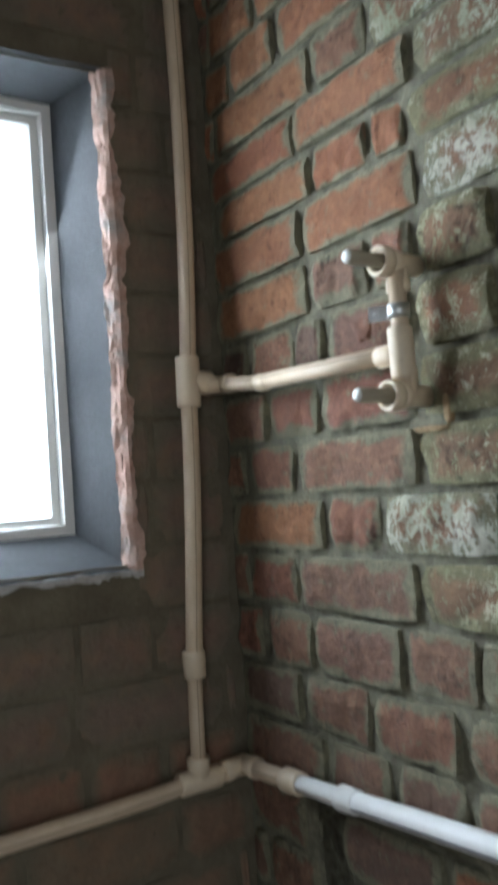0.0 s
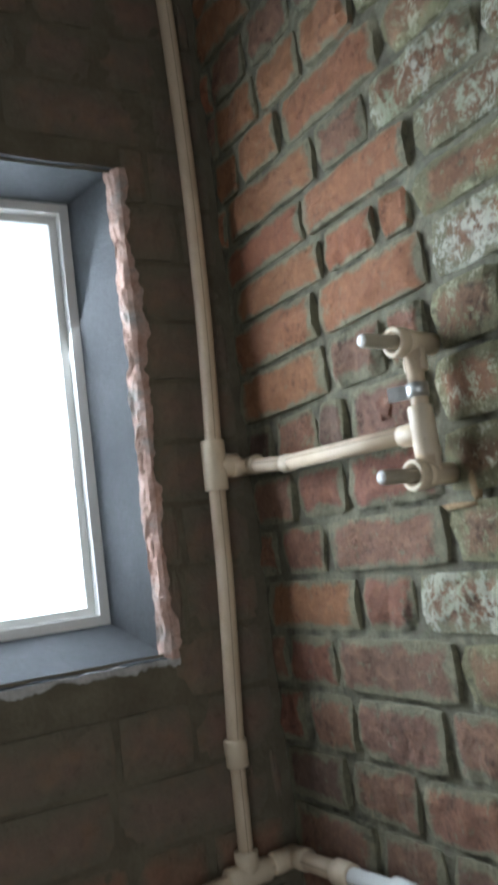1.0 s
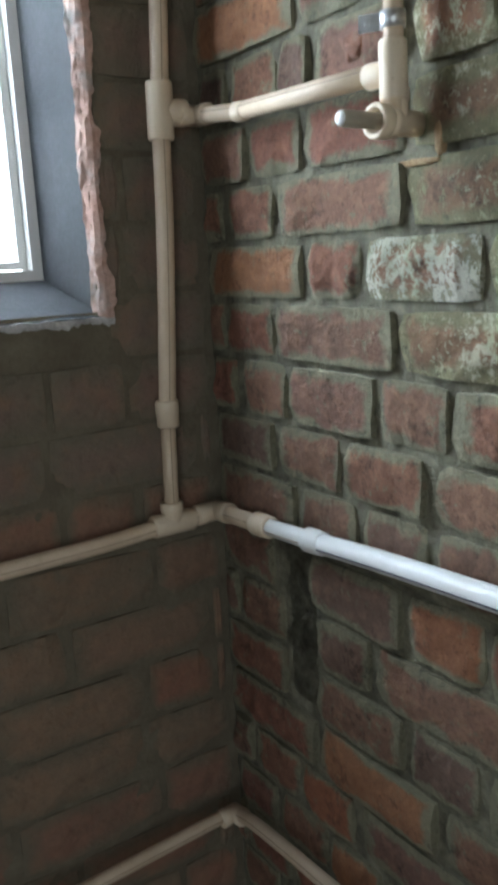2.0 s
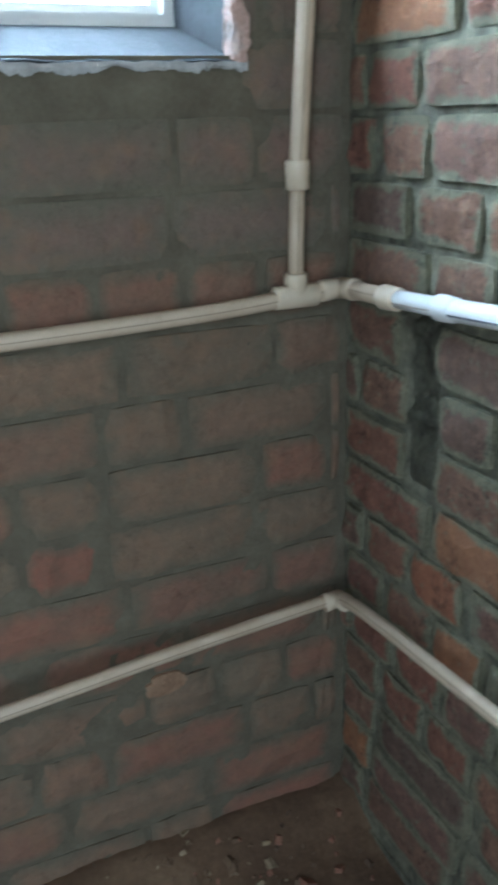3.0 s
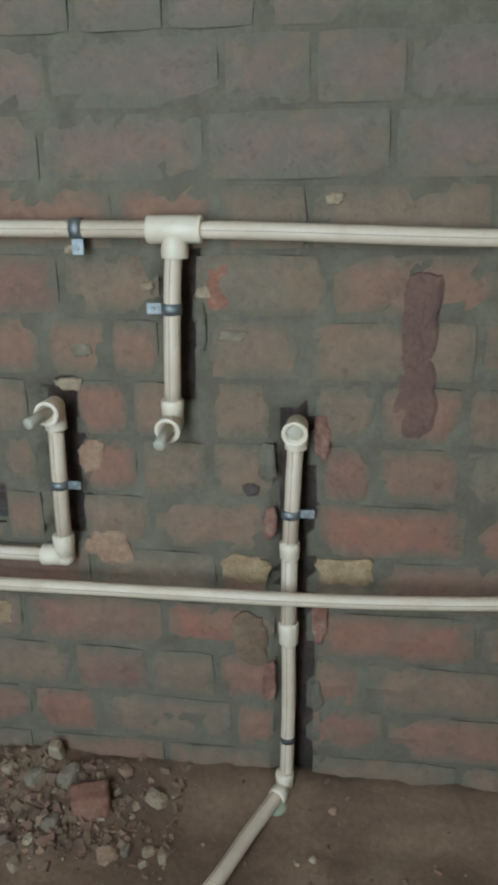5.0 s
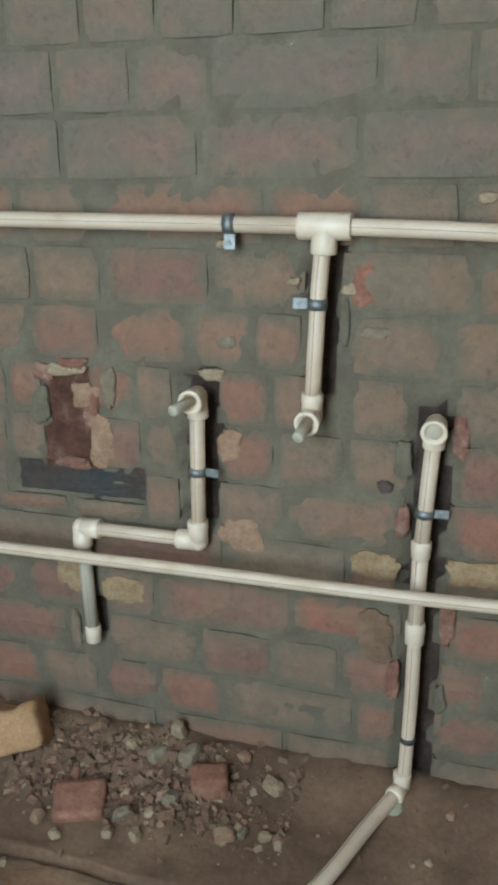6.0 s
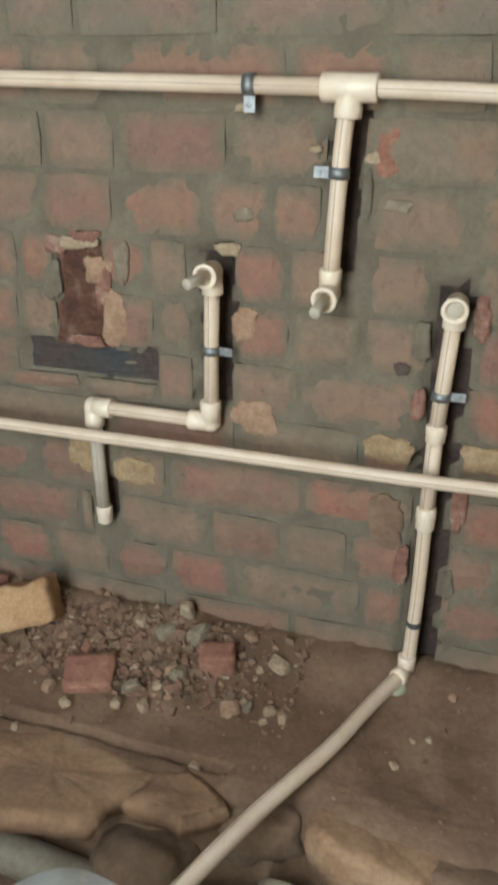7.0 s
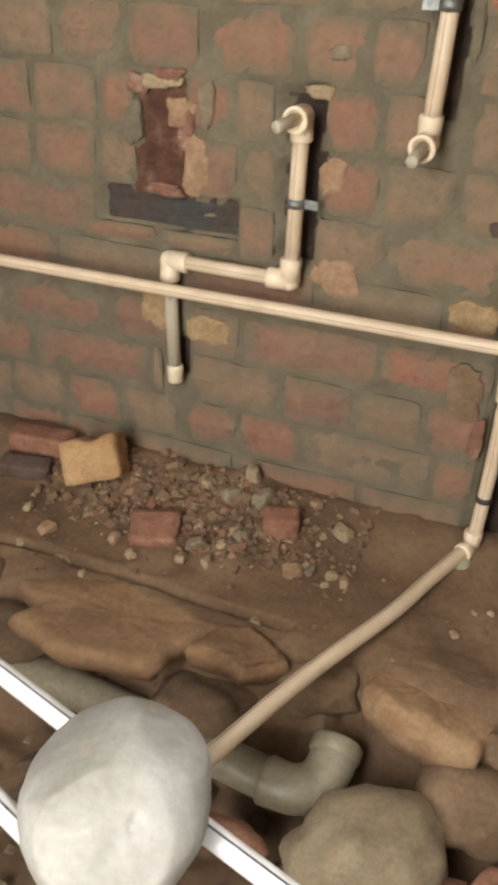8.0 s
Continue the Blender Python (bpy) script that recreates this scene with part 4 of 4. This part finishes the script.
for x, y, s, mat, label, squash in (
        (-1.265, -0.024, 0.017, pale_chip, "pale yellow mortar chip standing on the rubble", 1.5),
        (-1.288, -0.066, 0.022, grey_chip, "grey mortar chip on the rubble", 0.7),
        (-1.230, -0.059, 0.024, grey_chip, "grey mortar chip on the rubble", 0.7),
        (-1.239, -0.130, 0.022, grey_chip, "grey mortar chip on the rubble", 0.5),
        (-1.305, -0.179, 0.019, grey_chip, "grey mortar chip on the rubble", 0.7),
        (-1.338, -0.054, 0.018, pale_chip, "pale mortar chip on the rubble", 0.6),
        (-1.079, -0.074, 0.021, pale_chip, "pale yellow mortar chip on the rubble", 0.6),
        (-1.131, -0.174, 0.020, orange_chunk, "orange brick chip on the rubble", 0.6),
        (-1.315, -0.214, 0.015, pale_chip, "pale mortar chip on the rubble", 0.6),
        (-1.269, -0.210, 0.014, pale_chip, "pale mortar chip on the rubble", 0.7),
        (-1.263, -0.165, 0.014, pale_chip, "pale mortar chip on the rubble", 0.5),
        (-1.068, -0.161, 0.012, pale_chip, "pale mortar chip on the rubble", 0.7),
        (-1.105, -0.160, 0.013, grey_chip, "grey mortar chip on the rubble", 0.7),
        (-1.397, -0.240, 0.013, pale_chip, "pale mortar chip on the rubble", 0.6),
        (-1.510, -0.282, 0.022, pale_chip, "pale mortar chip beside the rubble", 0.4),
        (-1.562, -0.239, 0.021, orange_chunk, "orange brick chip beside the rubble", 0.5),
        (-1.625, -0.202, 0.014, pale_chip, "pale mortar chip beside the rubble", 0.5),
        (-1.591, -0.279, 0.012, pale_chip, "pale mortar chip beside the rubble", 0.4),
        (-1.452, -0.303, 0.010, pale_chip, "pale mortar chip beside the rubble", 0.6),
        (-1.441, -0.218, 0.016, orange_chunk, "orange brick chip on the rubble", 0.6),
        (-1.372, -0.393, 0.014, pale_chip, "pale mortar chip on the flat stone", 0.5),
        (-1.148, -0.286, 0.011, pale_chip, "pale mortar chip on the bare mud", 0.5),
        (-1.140, -0.035, 0.015, orange_chunk, "orange brick chip on the rubble", 0.6),
        (-1.415, -0.125, 0.016, red_chunk, "red brick chip on the rubble", 0.6),
        (-0.790, -0.060, 0.012, orange_chunk, "orange brick chip on the bare mud", 0.6),
        (-0.860, -0.200, 0.009, pale_chip, "pale mortar chip on the bare mud", 0.6),
        (-0.815, -0.140, 0.008, pale_chip, "pale mortar chip on the bare mud", 0.6),
        (-0.840, -0.150, 0.007, pale_chip, "pale mortar chip on the bare mud", 0.6),
        (-0.300, -0.150, 0.018, pale_chip, "pale mortar chip on the bare mud", 0.6),
        (-0.345, -0.185, 0.022, red_chunk, "red brick chip on the bare mud", 0.6),
        (-0.240, -0.220, 0.016, orange_chunk, "orange brick chip on the bare mud", 0.6)):
    chip(x, y, s, mat, label, rng.uniform(0, 40), squash)


def rubble(name, mats, count, label, seed, spread, lo, hi):
    """Small loose bits, too many to count."""
    rr = random.Random(seed)
    bm = bmesh.new()
    for _ in range(count):
        x, y = spread(rr)
        s = lo * (hi / lo) ** (rr.random() ** 2.0)
        shard(bm, (x, y, gz(x, y) + s * 0.25), (s, s * rr.uniform(0.5, 0.95), s * rr.uniform(0.3, 0.75)), rr)
    return solid(name, bm, mats, label, "rubble", "stuff")


def heap(rr):
    return -1.34 + 0.30 * max(-1, min(1, rr.gauss(0, 0.5))), -0.105 + 0.075 * rr.uniform(-1, 1) + 0.015 * rr.gauss(0, 1)


def floor_spread(rr):
    return rr.uniform(-1.9, -0.1), -0.02 - 0.38 * rr.random() ** 1.2


def trench(rr):
    return rr.uniform(-2.0, -0.2), rr.uniform(-1.2, -0.46)


rubble("rubble_heap", dusty_red, 520, "heap of small broken red brick bits by the wall", 1, heap, 0.003, 0.013)
rubble("rubble_heap", pale_chip, 200, "scattered pale mortar crumbs on the rubble heap", 2, heap, 0.0025, 0.010)
rubble("rubble_heap", orange_chunk, 180, "scattered orange brick crumbs on the rubble heap", 3, heap, 0.003, 0.011)
rubble("rubble_heap", mud_stone, 700, "clods of dry mud over the rubble heap", 4, heap, 0.003, 0.014)
rubble("loose_crumbs", mud_stone, 320, "crumbs of dry mud scattered on the floor", 5, floor_spread, 0.002, 0.007)
rubble("loose_crumbs", pale_chip, 60, "pale mortar crumbs scattered on the floor", 6, floor_spread, 0.0015, 0.005)

def corner_spread(rr):
    return -0.30 + 0.13 * rr.gauss(0, 1) * 0.9, -0.17 + 0.06 * rr.gauss(0, 1)


rubble("corner_rubble", pale_chip, 60, "pale mortar bits on the floor in the corner", 11, corner_spread, 0.003, 0.011)
rubble("corner_rubble", red_chunk, 80, "red brick bits on the floor in the corner", 12, corner_spread, 0.004, 0.015)
rubble("corner_rubble", mud_stone, 120, "dry mud clods on the floor in the corner", 13, corner_spread, 0.004, 0.014)


rubble("trench_gravel", tan_stone, 220, "gravel and clods on the trench floor", 7, trench, 0.008, 0.03)
rubble("trench_gravel", dark_chunk, 200, "dark damp clods on the trench floor", 8, trench, 0.008, 0.035)

# ---- filler patches and cut chases on the window wall ----
# x0, x1, z0, z1, depth
CHASES = [(-0.888, -0.828, 0.03, 0.690, 0.026), (-1.246, -1.184, 0.455, 0.712, 0.028), (-1.043, -0.996, 0.690, 0.915, 0.022),
          (-1.488, -1.405, 0.548, 0.710, 0.012), (-1.553, -1.313, 0.482, 0.541, 0.018),
          (-1.445, -1.400, 0.22, 0.30, 0.018)]


def cut(x, z):
    x, z = x + 0.010 * fbm(x, z, 24, 1.0), z + 0.010 * fbm(x, z, 24, 7.0)
    return max([d for a, b, c, e, d in CHASES if a <= x <= b and c <= z <= e], default=0.0)


def dab(w, h, seed, deep):
    """A thin ragged dab: rings of (across, up, out) in its own plane."""
    rows = []
    for f, o in ((0.02, 1.0), (0.45, 0.95), (0.8, 0.8), (1.0, 0.25), (1.02, -1.5)):
        row = []
        for k in range(40):
            a = 2 * math.pi * k / 40
            ca, sa = math.cos(a), math.sin(a)
            rag = 1 + 0.38 * fbm(ca * 0.9, sa * 0.9, 1, seed) + 0.10 * fbm(ca * 3.5, sa * 3.5, 1, seed + 3)
            u, v = math.copysign(abs(ca) ** 0.7, ca) * w * rag * f, math.copysign(abs(sa) ** 0.7, sa) * h * rag * f
            row.append((u, v, o * deep * (1 + 0.6 * fbm(u, v, 45, seed))))
        rows.append(row)
    return rows


def filler(name, x, z, w, h, seed, mat, label):
    bm = bmesh.new()
    rings(bm, [[(x + u, 0.001 - o, z + v) for u, v, o in row] for row in dab(w, h, seed, 0.0035)])
    return part(name, bm, mat, north, label)


for x, z, w, h, seed, mat in ((-0.935, 0.427, 0.046, 0.022, 1, putty_mat), (-0.785, 0.428, 0.044, 0.020, 2, putty_mat), (-1.462, 0.335, 0.030, 0.032, 3, putty_mat),
                              (-1.365, 0.318, 0.036, 0.026, 4, putty_mat), (-1.165, 0.600, 0.020, 0.030, 5, orange_chunk), (-1.150, 0.447, 0.036, 0.026, 6, orange_chunk),
                              (-1.385, 0.590, 0.020, 0.045, 7, orange_chunk), (-1.410, 0.668, 0.026, 0.022, 8, orange_chunk), (-1.195, 0.712, 0.022, 0.010, 9, pale_chip),
                              (-0.960, 0.855, 0.020, 0.030, 10, red_chunk), (-0.805, 0.972, 0.012, 0.007, 11, pale_chip), (-0.305, 0.348, 0.040, 0.018, 12, orange_chunk),
                              (-0.93, 0.300, 0.03, 0.045, 14, mud_stone),
                              (-1.492, 0.640, 0.016, 0.030, 40, mortar_brown), (-1.402, 0.640, 0.013, 0.034, 41, red_groove), (-1.440, 0.706, 0.034, 0.010, 42, pale_chip), (-1.482, 0.700, 0.018, 0.014, 43, red_groove),
                              (-1.440, 0.546, 0.030, 0.010, 44, red_groove), (-0.687, 0.800, 0.025, 0.062, 48, maroon_mat), (-0.690, 0.700, 0.028, 0.050, 49, maroon_mat),
                              # the chase_mat dab is a hole's dark inside, laid on as colour
                              (-0.923, 0.556, 0.012, 0.010, 60, chase_mat), (-0.946, 0.788, 0.018, 0.010, 62, grey_chip), (-0.979, 0.849, 0.016, 0.008, 63, pale_chip), (-1.063, 0.857, 0.010, 0.005, 64, pale_chip), (-1.168, 0.764, 0.014, 0.010, 65, grey_chip), (-1.427, 0.716, 0.022, 0.010, 66, red_groove), (-1.367, 0.676, 0.012, 0.034, 67, grey_chip),
                              (-0.898, 0.600, 0.012, 0.030, 30, mortar_brown), (-0.820, 0.640, 0.013, 0.030, 31, red_groove),
                              (-0.818, 0.340, 0.012, 0.040, 32, red_groove), (-0.900, 0.220, 0.012, 0.036, 33, red_groove), (-0.822, 0.200, 0.010, 0.026, 34, mortar_brown),
                              (-0.896, 0.500, 0.012, 0.024, 35, red_groove), (-0.990, 0.800, 0.008, 0.034, 37, mortar_brown), (-1.170, 0.907, 0.010, 0.006, 15, pale_chip)):
    filler("filler_patch", x, z, w, h, seed, mat, "dab on the brick: old mortar filler or dark hole mark")


def east_filler(y, z, w, h, seed, mat, label, deep=0.0025):
    bm = bmesh.new()
    rings(bm, [[(0.0 - o, y + u, z + v) for u, v, o in row] for row in dab(w, h, seed, deep)])
    part("filler_patch", bm, mat, east, label)


east_filler(-0.462, 1.406, 0.005, 0.016, 4, putty_mat, "line of ochre filler", 0.003)
east_filler(-0.434, 1.387, 0.026, 0.004, 5, putty_mat, "line of ochre filler", 0.003)
east_filler(-0.345, 1.512, 0.016, 0.014, 9, red_groove, "freshly broken brick", 0.007)


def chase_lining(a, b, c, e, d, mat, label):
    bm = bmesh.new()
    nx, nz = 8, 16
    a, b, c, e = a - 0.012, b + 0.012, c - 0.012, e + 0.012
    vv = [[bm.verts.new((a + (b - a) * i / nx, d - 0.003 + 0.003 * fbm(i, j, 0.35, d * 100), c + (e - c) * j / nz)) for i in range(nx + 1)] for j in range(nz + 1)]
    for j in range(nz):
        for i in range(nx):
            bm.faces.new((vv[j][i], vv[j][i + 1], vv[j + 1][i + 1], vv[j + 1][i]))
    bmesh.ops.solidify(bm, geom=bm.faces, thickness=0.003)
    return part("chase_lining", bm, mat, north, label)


# chase_mat linings carry the chases' shade as a dark colour
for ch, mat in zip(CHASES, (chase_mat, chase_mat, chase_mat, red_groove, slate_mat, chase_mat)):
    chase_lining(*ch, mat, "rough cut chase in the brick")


# ---- brickwork ----
def piece_mesh(name, w, h, d, seed, wear, mat, nx=4, nz=2):
    """A worn brick face: uneven front grid with rounded rim and sides, facing -y, centred."""
    verts, faces = [], []
    for j in range(nz + 1):
        for i in range(nx + 1):
            x, z = -w / 2 + w * i / nx, -h / 2 + h * j / nz
            rim = (i in (0, nx)) + (j in (0, nz))
            px, pz = (0.5 if i == 0 else -0.5 if i == nx else 0), (0.5 if j == 0 else -0.5 if j == nz else 0)
            n1 = noise.noise((x * 30 + seed, z * 30, seed))
            n2 = noise.noise((x * 30, z * 30 + seed, seed + 9))
            verts.append((x + wear * (px * (0.9 if rim == 2 else 0.3) + 0.30 * n1), wear * (0.42 * rim + 0.9 * n2), z + wear * (pz * (0.9 if rim == 2 else 0.3) + 0.18 * n2)))
    at = lambda i, j: j * (nx + 1) + i
    for j in range(nz):
        for i in range(nx):
            faces.append((at(i, j), at(i + 1, j), at(i + 1, j + 1), at(i, j + 1)))
    loop = [at(i, 0) for i in range(nx)] + [at(nx, j) for j in range(nz)] + [at(i, nz) for i in range(nx, 0, -1)] + [at(0, j) for j in range(nz, 0, -1)]
    first = len(verts)
    for k in loop:
        x, y, z = verts[k]
        verts.append((x * 1.01, d, z * 1.01))
    for k in range(len(loop)):
        m = (k + 1) % len(loop)
        faces.append((loop[m], loop[k], first + k, first + m))
    me = bpy.data.meshes.new(name)
    me.from_pydata(verts, [], faces)
    me.materials.append(mat)
    return me


def mesh_set(mat, wear, seed, nx=4, nz=2):
    return {k: [piece_mesh("brick", w, 0.072, 0.030, seed + i * 7.3 + w, wear, mat, nx, nz) for i in range(7)] for k, w in (("s", 0.225), ("h", 0.108), ("q", 0.055))}


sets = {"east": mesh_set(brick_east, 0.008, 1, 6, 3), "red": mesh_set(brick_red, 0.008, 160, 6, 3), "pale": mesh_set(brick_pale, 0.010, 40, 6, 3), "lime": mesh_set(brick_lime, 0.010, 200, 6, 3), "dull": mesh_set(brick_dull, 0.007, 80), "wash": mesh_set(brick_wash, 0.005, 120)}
SIZE = {"s": 0.225, "h": 0.108, "q": 0.055}


def spans(joints, lo, hi, rr):
    """Fill a course from the known joints outwards with headers and stretchers."""
    js = sorted(joints)
    header = rr.random() < 0.5
    while js[0] > lo:
        js.insert(0, js[0] - (0.120 if header else 0.238) * rr.uniform(0.94, 1.05))
        if rr.random() < 0.35:
            header = not header
    while js[-1] < hi:
        js.append(js[-1] + (0.120 if header else 0.238) * rr.uniform(0.94, 1.05))
        if rr.random() < 0.35:
            header = not header
    return [(max(a, lo), min(b, hi)) for a, b in zip(js, js[1:]) if min(b, hi) - max(a, lo) > 0.02]


def lay(wall, a, b, z0, z1, kind, m_of, rr, joint=0.011, proud=0.0, bed=0.006):
    w, h = b - a - joint, z1 - z0 - bed
    if w < 0.012:
        return
    k = "s" if w > 0.155 else "h" if w > 0.075 else "q"
    ob = new("brick", rr.choice(sets[kind][k]))
    ob.matrix_basis = m_of((a + b) / 2, (z0 + z1) / 2, proud) @ pose(0, 0, 0, 0, rr.uniform(-0.7, 0.7), rr.uniform(-0.6, 0.6)) @ Matrix.Diagonal((w / SIZE[k], 1, h / 0.072, 1))
    ob.parent = wall


def mortar_bed(wall, mat, pt, u0, u1, v0, v1, depth, seed, hole=None, cell=0.0125):
    """Mortar between the bricks: an uneven sheet a little behind their faces."""
    nu, nv = int((u1 - u0) / cell), int((v1 - v0) / 0.0125)
    us, vs = np.linspace(u0, u1, nu + 1), np.linspace(v0, v1, nv + 1)
    verts = [pt(u, v, depth(u, v) + 0.0026 * fbm(u, v, 18, seed) + 0.0018 * fbm(u, v, 70, seed)) for v in vs for u in us]
    faces = []
    for j in range(nv):
        for i in range(nu):
            if hole and hole((us[i] + us[i + 1]) / 2, (vs[j] + vs[j + 1]) / 2):
                continue
            k = j * (nu + 1) + i
            faces.append((k, k + 1, k + nu + 2, k + nu + 1))
    me = bpy.data.meshes.new("mortar")
    me.from_pydata(verts, [], faces)
    me.polygons.foreach_set("use_smooth", [True] * len(faces))
    me.materials.append(mat)
    ob = new("mortar", me)
    ob.parent = wall


# bare brick wall: bed heights and the upright joints of the courses above each
EAST_BEDS = [(0.046, ()), (0.126, ()), (0.206, ()), (0.286, ()), (0.366, ()), (0.446, (-0.357,)), (0.526, (-0.304,)), (0.606, (-0.230, -0.456)), (0.686, (-0.165, -0.225, -0.40)),
             (0.766, (-0.165, -0.232, -0.343)), (0.846, (-0.142, -0.218, -0.40)), (0.930, (-0.20, -0.328)), (1.014, (-0.158, -0.297, -0.442)), (1.090, (-0.188, -0.36, -0.473)),
             (1.171, (-0.163, -0.396)), (1.247, (-0.233, -0.341, -0.517)), (1.322, (-0.176, -0.411)), (1.396, (-0.239, -0.415)), (1.472, (-0.195, -0.26, -0.418)),
             (1.550, (-0.235, -0.35, -0.428)), (1.626, (-0.228, -0.441)), (1.700, (-0.255, -0.366, -0.43)), (1.762, (-0.226, -0.443)), (1.828, (-0.27, -0.379, -0.562)),
             (1.898, (-0.201, -0.414, -0.546)), (1.973, (-0.385, -0.58)), (2.050, (-0.26, -0.387)), (2.130, ()), (2.210, ()), (2.290, ()), (2.370, ())]
rr = random.Random(21)
slots = []
for (z0, js), (z1, _) in zip(EAST_BEDS, EAST_BEDS[1:]):
    for a, b in spans(js or (-0.3 - rr.random() * 0.1,), -0.95, 0.0, rr):
        if 0.68 < z0 < 0.86 and -0.226 < (a + b) / 2 < -0.160:
            continue
        y = (a + b) / 2
        lime = (1.24 < z0 < 1.25 and -0.52 < y < -0.34) or (1.55 < z0 < 1.70 and y < -0.43) or (1.75 < z0 < 1.85 and y < -0.45)
        pale = y < -0.40 and z0 > 1.16 and rr.random() < 0.97
        kind = "lime" if lime else "pale" if pale else "red" if rr.random() < (0.75 if z0 > 1.5 else 0.06) else "east"
        joint = rr.uniform(0.010, 0.016)
        if rr.random() < 0.62:
            slots.append((-a, z0 + 0.004 + 0.02 * rr.random(), z1 - 0.004 - 0.03 * rr.random(), rr.uniform(0.009, 0.017)))
        lay(east, -b, -a, z0, z1, kind, lambda u, z, p: Matrix.Translation((p, -u, z)) @ pose(0, 0, 0, 0, 0, -90), rr, joint, rr.uniform(-0.003, 0.003), 0.007)


def east_depth(u, v):
    if 0.69 < v < 0.93 and 0.168 < u < 0.224:
        return 0.018
    for su, z0, z1, d in slots:
        if z0 < v < z1 and abs(u - su) < 0.0055 + 0.004 * noise.noise((v * 60, su * 40, 1.0)):
            return d
    return 0.0100


mortar_bed(east, mortar_mat, lambda u, v, d: (d, -u, v), -0.06, 0.98, 0.0, 2.5, east_depth, 3, None, 0.0055)
bm = boxes(((0.004, -2.2, ZB), (0.05, -0.975, ROOM_H)), ((0.004, -0.985, 2.45), (0.05, 0.0, ROOM_H)), ((0.004, -0.985, ZB), (0.05, 0.0, 0.01)))
part("rough_render", bm, mortar_mat, east)
bm = bmesh.new()
grid = [[bm.verts.new((0.011 + 0.005 * fbm(j, k, 0.45, 3) + 0.010 * (max(0.0, abs(j - 4) - 3) + max(0.0, abs(k - 12) - 11)), -0.150 - 0.010 * j, 0.690 + 0.010 * k)) for j in range(9)] for k in range(25)]
for a, b in zip(grid, grid[1:]):
    for j in range(8):
        bm.faces.new((a[j], b[j], b[j + 1], a[j + 1]))
bmesh.ops.solidify(bm, geom=bm.faces, thickness=0.004)
part("broken_recess", bm, mortar_mat, east, "sooty broken-out recess")

# window wall
NORTH_JOINTS = {-2: (), 0: (-1.364, -1.19, -1.007, -0.811), -1: (-1.50, -1.374, -1.228, -1.126, -0.841), 1: (-1.381, -1.104, -0.964), 2: (-1.416, -1.202), 3: (-1.30,)}
NORTH_JOINTS[-2] = (-1.324, -1.10, -0.98)
NORTH_JOINTS[-3] = (-1.313, -1.092, -0.984)
NORTH_JOINTS[-5] = (-1.179, -0.977)
NORTH_JOINTS[-7] = (-1.230, -1.099, -0.985)
NORTH_JOINTS[-8] = (-1.19, -0.959)
rr = random.Random(33)
PITCH = 0.0905
for k in range(-9, 20):
    z0, z1 = 0.813 + PITCH * k, 0.813 + PITCH * (k + 1)
    z = (z0 + z1) / 2
    for a, b in spans(NORTH_JOINTS.get(k) or (-1.2 - rr.random() * 0.2,), -1.98, 0.0, rr):
        bits = [(a, b)]
        for c0, c1, c2, c3, _ in CHASES:
            if c2 - 0.02 < z < c3 + 0.02:
                bits = [q for p in bits for q in ((p[0], min(p[1], c0 + rr.uniform(-0.010, 0.008))), (max(p[0], c1 + rr.uniform(-0.008, 0.010)), p[1])) if q[1] - q[0] > 0.02] if any(p[0] < c1 and p[1] > c0 for p in bits) else bits
        if z0 < WIN[3] + 0.01 and z1 > WIN[2] - 0.01:
            bits = [q for p in bits for q in ((p[0], min(p[1], WIN[0] - 0.004)), (max(p[0], WIN[1] + 0.004), p[1])) if q[1] - q[0] > 0.02]
        for p in bits:
            # upper bricks take the washed colour that carries the haze
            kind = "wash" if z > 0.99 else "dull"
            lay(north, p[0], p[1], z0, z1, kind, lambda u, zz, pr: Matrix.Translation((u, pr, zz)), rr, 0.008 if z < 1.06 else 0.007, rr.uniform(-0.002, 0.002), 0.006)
for a, b in ((-1.60, -1.455), (-1.455, -1.31)):
    lay(north, a, b, 0.451, 0.484, "dull", lambda u, zz, pr: Matrix.Translation((u, pr, zz)), rr, 0.008, 0.0, 0.004)
mortar_bed(north, mortar_brown, lambda u, v, d: (u, d, v), -2.0, 0.05, -0.05, 2.66, lambda u, v: max(0.0046, cut(u, v)), 6,
           lambda u, v: WIN[0] < u < WIN[1] and WIN[2] < v < WIN[3])
bm = boxes(((ROOM_X, 0.004, ZB), (-1.995, 0.05, ROOM_H)), ((-1.995, 0.004, 2.64), (0.0, 0.05, ROOM_H)), ((-1.995, 0.004, ZB), (0.0, 0.05, -0.03)))
part("rough_render", bm, mortar_brown, north)
